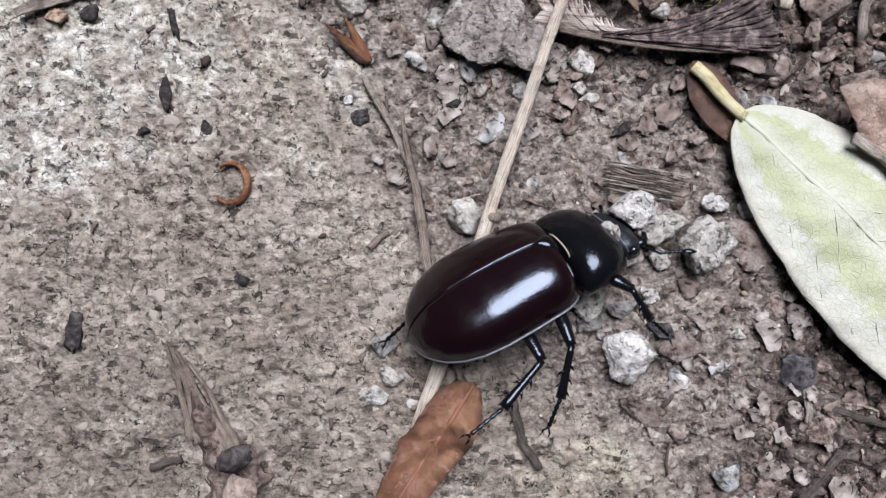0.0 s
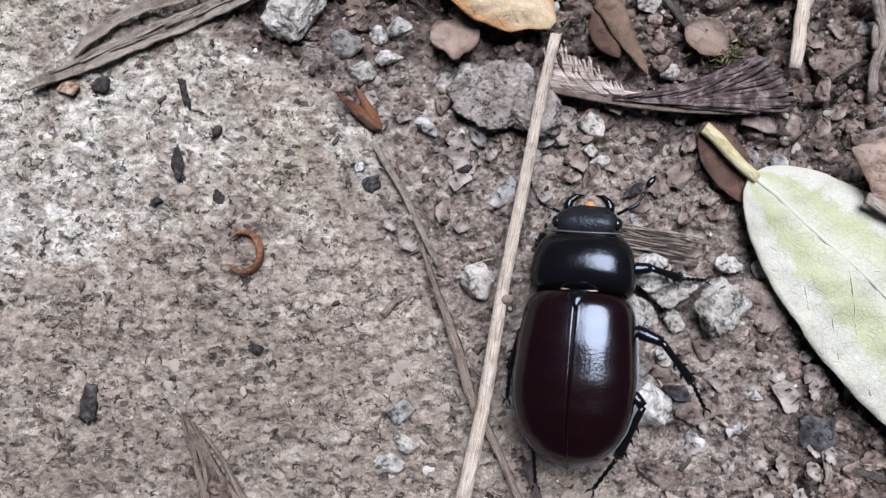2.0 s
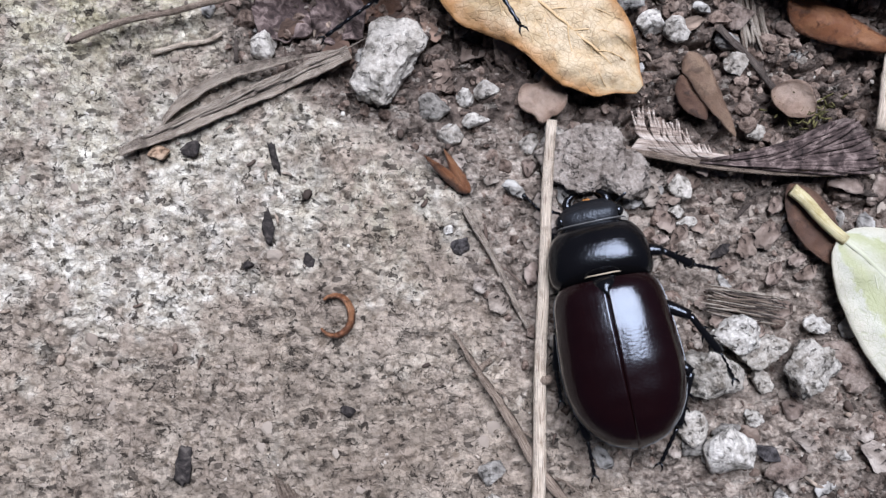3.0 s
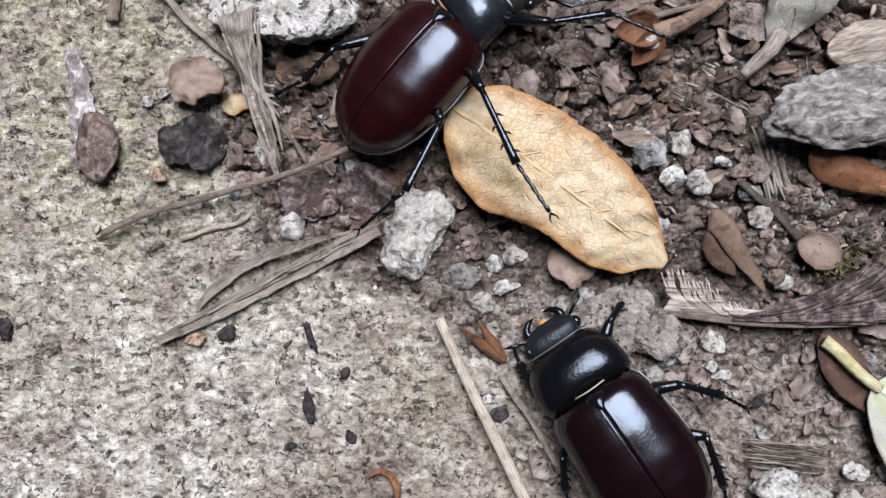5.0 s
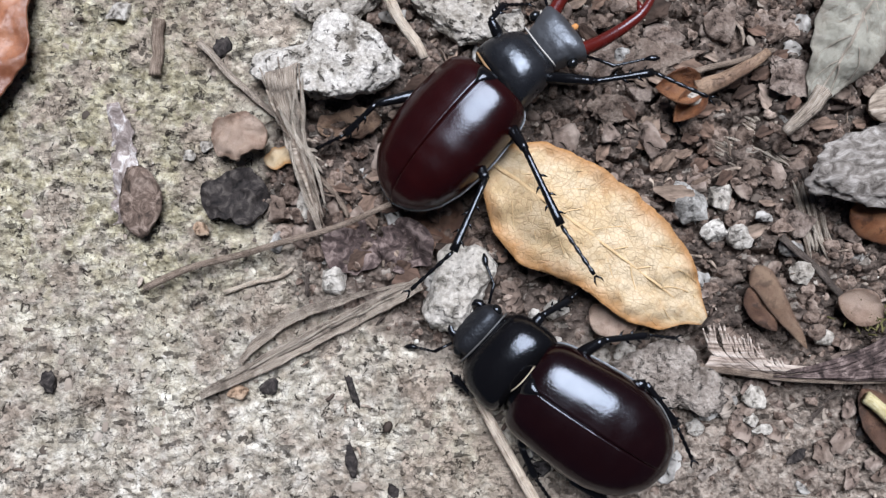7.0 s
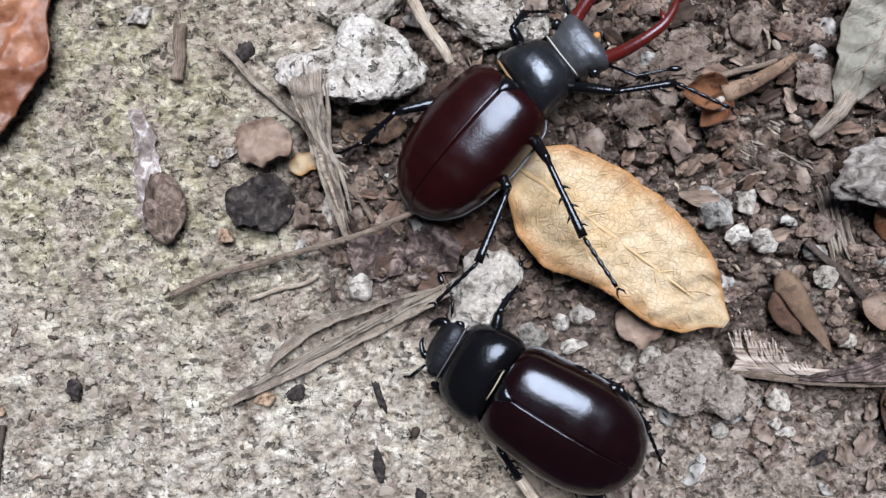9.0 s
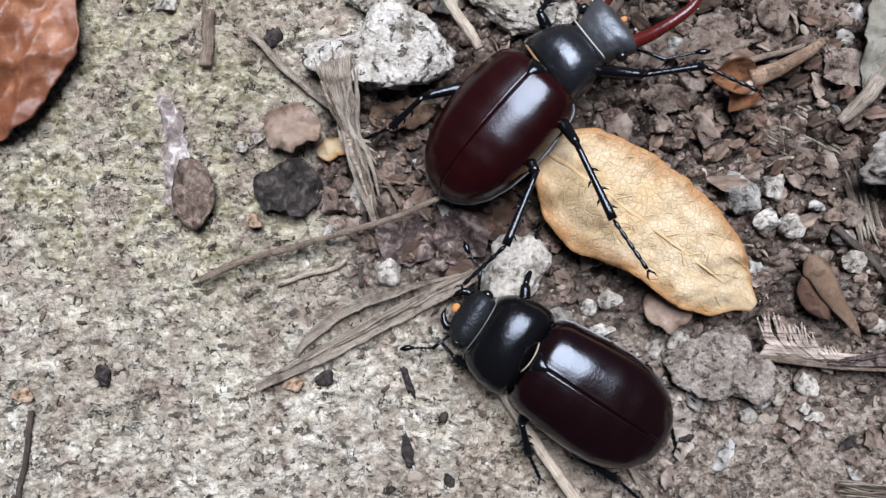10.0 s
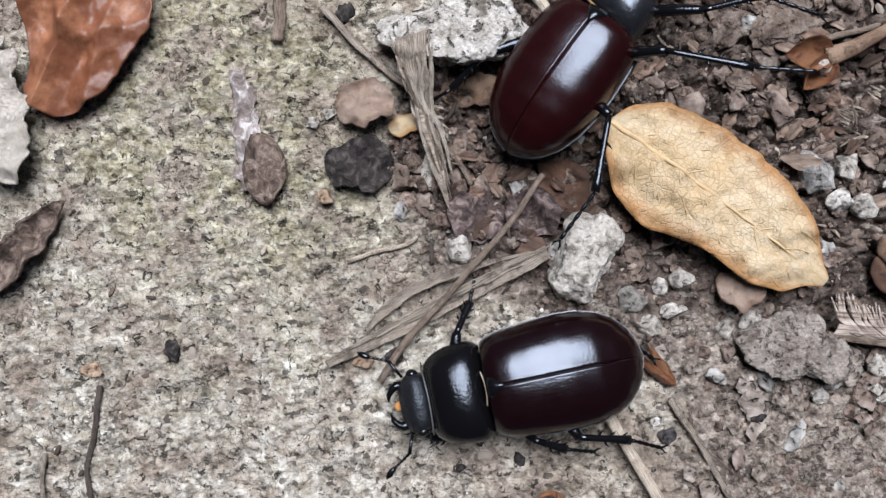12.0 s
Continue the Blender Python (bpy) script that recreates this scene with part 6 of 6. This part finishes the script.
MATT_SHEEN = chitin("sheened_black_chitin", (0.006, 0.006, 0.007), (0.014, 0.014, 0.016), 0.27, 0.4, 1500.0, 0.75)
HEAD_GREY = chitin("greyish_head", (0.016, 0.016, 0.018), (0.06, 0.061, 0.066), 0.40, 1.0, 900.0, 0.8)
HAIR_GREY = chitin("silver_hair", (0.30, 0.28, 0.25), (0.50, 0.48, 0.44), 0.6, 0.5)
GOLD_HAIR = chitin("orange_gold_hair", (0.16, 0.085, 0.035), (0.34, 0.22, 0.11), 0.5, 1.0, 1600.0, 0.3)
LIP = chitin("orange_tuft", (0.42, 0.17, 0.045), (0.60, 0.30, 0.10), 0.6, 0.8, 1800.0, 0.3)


SHE_LEGS = {"fore_r": [(4.2, 4.2, 3.6), (8.8, 5.0, 4.4), (13.4, 4.6, 1.8), (16.8, 5.0, 0.6)],
            "mid_r": [(5.0, -3.0, 3.2), (10.6, -5.6, 4.8), (14.8, -10.4, 1.8), (16.6, -13.8, 0.5)],
            "hind_r": [(4.0, -8.5, 3.0), (9.6, -12.8, 4.6), (8.2, -20.0, 1.8), (6.2, -24.8, 0.4)],
            "fore_l": [(-4.2, 4.2, 3.4), (-6.4, 6.0, 3.4), (-6.0, 9.4, 1.6), (-5.2, 12.2, 0.6)],
            "mid_l": [(-5.0, -3.0, 3.2), (-8.6, -4.4, 3.8), (-11.4, -8.4, 1.8), (-13.0, -12.0, 0.5)],
            "hind_l": [(-4.0, -8.5, 3.0), (-8.2, -12.6, 4.2), (-7.8, -20.0, 1.8), (-8.4, -24.6, 0.4)]}
# the hips' turns: seconds, then degrees, forward for the right side's legs
SHE_STRIDE = {"fore_r": ((0, 29), (0.5, 40), (1, 27), (1.5, 12), (2, -1), (2.5, 2), (3, -25), (3.5, 2), (4.5, 20), (5.5, 33), (6, -15), (6.5, -40), (7.5, 0), (8.5, -45), (9, 10), (9.5, 46), (10, 20), (10.5, 9), (11, 0), (11.5, -15), (12, -29)),
              "mid_r": ((0, 16), (0.5, 11), (1, 31), (1.5, 19), (2, 6), (2.5, -11), (3, -9), (3.5, -1), (4.5, 12), (5.5, -9), (6, 13), (6.5, -9), (7.5, 8), (8.5, -40), (9.5, -36), (10.5, -44), (11.2, -40), (12, -46)),
              "hind_r": ((0, 40), (0.5, 45), (1, 48), (1.5, 10), (2, -8), (2.5, -8), (3, -12), (3.5, -5), (4.5, 4), (5.5, -12), (6.5, -16), (7.5, -4), (8.5, -14), (9.5, -14), (10.5, -26), (11.2, -22), (12, -26)),
              "fore_l": ((0, 0), (2, 6), (3.5, -6), (6, 8), (8.5, -6), (10.5, 5), (12, -8)),
              "mid_l": ((0, 20), (2, 20), (3.5, 22), (4.5, 8), (5.5, 4), (6.5, 6), (7.5, -8), (8.5, 6), (9.5, 0), (10.5, -14), (11, -8), (12, 6)),
              "hind_l": ((0, 16), (2, 14), (2.5, 4), (3, 6), (3.5, 11), (4.5, 0), (5.5, 6), (7.5, -4), (9.5, 6), (10.5, -9), (11, -9), (12, -19))}
HE_LEGS = {"fore_r": [(4.0, 4.6, 4.4), (11.2, 8.8, 6.0), (16.2, 15.6, 4.0), (24.1, 18.0, 2.4)],
           "mid_r": [(4.6, -2.6, 4.2), (11.1, -4.9, 8.0), (21.8, -9.6, 7.5), (29.6, -11.7, 6.8)],
           "hind_r": [(4.0, -9.0, 3.4), (9.2, -11.4, 6.0), (12.7, -22.0, 6.6), (11.6, -30.0, 6.2)],
           "hind_l": [(-3.6, -9.0, 3.4), (-6.0, -13.0, 3.6), (-5.0, -18.0, 2.4), (-4.0, -21.0, 1.6)],
           "mid_l": [(-5.0, -4.6, 4.0), (-10.8, -13.4, 6.2), (-12.2, -19.6, 4.0), (-16.6, -27.4, 2.0)],
           "fore_l": [(-3.0, 5.4, 4.4), (-6.2, 6.6, 6.6), (-7.0, 10.0, 5.0), (-5.6, 13.4, 1.6)]}

she, she_shield, she_legs = beetle("black and dark maroon female stag beetle with short jaws, walking", SHE_WING, 22.4, 8.2, 6.0,
                                   dict(shield=(8.2, 7.2), head=(4.4, 4.4, 4.0), legs=SHE_LEGS, thick=0.84), False)
he, he_shield, he_legs = beetle("dark red-maroon male stag beetle with red antler-like jaws", HE_WING, 22.4, 7.9, 6.0,
                                dict(shield=(7.8, 5.7), head=(6.0, 5.0, 4.6), legs=HE_LEGS, thick=0.78), True)
straw, frayed, scrap, tan, twig = build_straw(), build_fibre_straw(), build_brown_leaf(), build_tan_leaf(), build_kicked_twig()
kicked = pebble(0, 0, 9.2, 7.8, 5.6, 0, 70, WHITE_STONE, "chunky pale pitted stone beside the beetle", "stone", "", 0.13)


# ---- what moves: seconds, x, y (millimetres), heading, and more ----
SHE_WAY = [
    (0, 18.7, -3.2, -59.0, -40.0, -6.0, 3.0, 9.0, -12.0),
    (0.5, 18.2, -1.7, -57.0, -38.0, -6.0, 2.8, 9.0, -12.0),
    (1, 19.6, -1.0, -43.0, -28.0, -6.0, 2.4, 4.0, -8.0),
    (1.5, 20.5, 2.4, -17.0, -21.0, -7.0, 2.0, 2.0, -2.0),
    (2, 20.2, 3.0, -3.8, -15.0, -9.0, 1.6, 0.0, 2.0),
    (2.5, 15.4, 7.4, 10.1, -11.0, -10.0, 1.4, 0.0, 0.0),
    (3, 10.5, 13.8, 11.9, -9.0, -10.0, 1.4, 0.0, -8.0),
    (3.5, 9.7, 17.6, 16.4, -5.0, -10.0, 1.2, 0.0, -24.0),
    (5.5, -0.4, 23.5, 33.2, -3.0, -10.0, 0.8, 0.0, -2.0),
    (6, -4.5, 26.6, 34.9, -3.0, -10.0, 0.7, 0.0, 4.0),
    (6.5, -7.9, 31.6, 48.0, -4.0, -10.0, 0.9, -12.0, 0.0),
    (8.5, -17.4, 34.3, 58.6, -6.0, -9.0, 0.4, 0.0, -8.0),
    (9, -18.5, 33.8, 56.2, -6.0, -9.0, 0.4, 0.0, -10.0),
    (9.5, -19.1, 34.1, 53.0, -6.0, -9.0, 0.4, 0.0, -10.0),
    (10, -18.9, 35.3, 53.5, 0.0, -4.0, 0.5, 0.0, 0.0),
    (10.5, -19.7, 33.9, 64.0, 4.0, 1.0, 0.5, -6.0, 4.0),
    (11, -22.8, 35.3, 66.8, 5.0, 1.0, 0.5, 0.0, 4.0),
    (11.5, -29.4, 29.9, 93.0, 6.0, -1.0, 0.8, 0.0, 0.0),
    (12, -36.2, 28.5, 99.0, 8.0, -2.0, 1.1, 0.0, 0.0),
]
HE_WAY = [(0.0, -13.2, 75.1, -45.5), (6.5, -13.4, 75.2, -45.5), (9.0, -14.4, 74.8, -46.0), (10.5, -14.8, 75.0, -45.6), (11.2, -15.4, 76.6, -43.0), (12.0, -16.9, 79.4, -40.0)]
STRAW_WAY = [(0.0, 19.6, 41.0, -16.8), (0.5, 19.7, 41.3, -16.2), (1.0, 15.7, 40.7, -9.6), (1.5, 16.0, 40.7, -10.0), (2.0, 15.4, 39.9, -10.1), (2.5, 13.6, 40.6, -10.4),
             (3.0, 2.8, 37.8, -1.7), (3.5, -6.7, 38.0, 12.7), (4.5, -16.0, 35.5, 21.0), (5.5, -19.2, 33.8, 25.0), (6.5, -19.2, 33.6, 25.4), (8.5, -24.4, 31.4, 32.0), (10.5, -23.8, 31.2, 31.6), (12.0, -22.6, 31.0, 28.0)]
FRAYED_WAY = [(0.0, -4.4, 20.4, 15.0), (0.5, -5.3, 20.1, 16.3), (0.8, -15.0, 14.0, 34.0), (1.0, -21.1, 11.3, 43.9), (1.5, -11.0, 11.9, 32.2), (2.0, -3.0, 11.0, 22.5), (2.5, -5.7, 10.6, 26.6),
              (3.0, -11.2, 7.2, 36.0), (3.5, -10.6, 6.6, 43.4), (5.0, -10.6, 6.6, 45.0), (12.0, -10.6, 6.6, 45.0)]
SCRAP_WAY = [(0.0, 7.0, -17.6, 238.0), (0.5, 6.4, -17.0, 236.0), (0.7, 5.0, -19.0, 240.0), (1.0, 11.5, -23.4, 250.0), (1.5, 13.0, -34.0, 262.0), (12.0, 13.0, -40.0, 265.0)]
TAN_WAY = [(0.0, -14.2, 67.2, -40.0), (3.5, -14.8, 67.0, -40.0), (5.5, -15.4, 65.0, -40.0), (6.5, -15.6, 65.2, -40.0), (9.0, -16.0, 65.8, -40.4), (12.0, -16.8, 66.4, -40.0)]
TWIG_WAY = [(0.0, -30.2, 60.0, 15.3), (11.7, -30.2, 60.0, 15.3), (11.85, -28.8, 60.0, 30.0), (12.0, -26.9, 59.4, 48.6)]
KICKED_WAY = [(0.0, 28.8, -13.6, 0.0), (0.5, 29.1, -12.6, 20.0), (1.0, 29.8, -11.8, 50.0), (1.5, 28.6, -10.0, 85.0), (2.0, 29.0, -10.8, 80.0), (2.5, 28.9, -10.6, 82.0), (3.0, 28.2, -8.6, 90.0), (3.5, 28.2, -8.6, 90.0), (12.0, 28.2, -8.6, 90.0)]


def motions():
    walk(she, [(t, pose(x * MM, y * MM, z * MM, pitch, roll, turn)) for t, x, y, turn, roll, pitch, z, neck, nod in SHE_WAY])
    walk(she_shield, [(t, pose(0, 0, 6.0 * MM, nod, 0, neck) @ pose(0, 0, -6.0 * MM)) for t, x, y, turn, roll, pitch, z, neck, nod in SHE_WAY])
    for name, hip in she_legs.items():
        x, y, z = SHE_LEGS[name][0]
        level_out = [(row[0], -0.75 * row[4] if name.endswith("_r") else 0.0) for row in SHE_WAY]
        walk(hip, [(t, pose(x * MM, y * MM, z * MM, 0, float(np.interp(t, *zip(*level_out))), a)) for t, a in SHE_STRIDE[name]])
    walk(he, [(t, pose(x * MM, y * MM, 0.9 * MM, 0, -14.0, turn)) for t, x, y, turn in HE_WAY])
    walk(he_shield, [(t, pose(0, 0, 0, 0, 0, a)) for t, a in ((0.0, -12.0), (6.5, -13.0), (9.0, -13.0), (10.5, -13.0), (12.0, -11.0))])
    x, y, z = HE_LEGS["hind_r"][0]
    walk(he_legs["hind_r"], [(t, pose(x * MM, y * MM, z * MM, 0, 0, a)) for t, a in ((0.0, -4.0), (3.0, -3.0), (6.0, 0.0), (9.0, 3.0), (10.5, 2.0), (12.0, 8.0))])
    x, y, z = HE_LEGS["mid_r"][0]
    walk(he_legs["mid_r"], [(t, pose(x * MM, y * MM, z * MM, 0, 0, a)) for t, a in ((0.0, 0.0), (11.5, 0.0), (11.75, 20.0), (12.0, 46.0))])
    # the straw's end lies over the earth lump until it is pushed off
    walk(straw, [(t, pose(x * MM, y * MM, (5.0 if t < 2.8 else 0.8) * MM, 3.2 if t < 2.8 else 0.0, 0, turn)) for t, x, y, turn in STRAW_WAY])
    for ob, way, z in ((frayed, FRAYED_WAY, 0.4), (scrap, SCRAP_WAY, 2.2), (twig, TWIG_WAY, 1.4), (tan, TAN_WAY, 3.2), (kicked, KICKED_WAY, 2.0)):
        walk(ob, [(t, pose(x * MM, y * MM, z * MM, 0, 0, turn)) for t, x, y, turn in way])


motions()
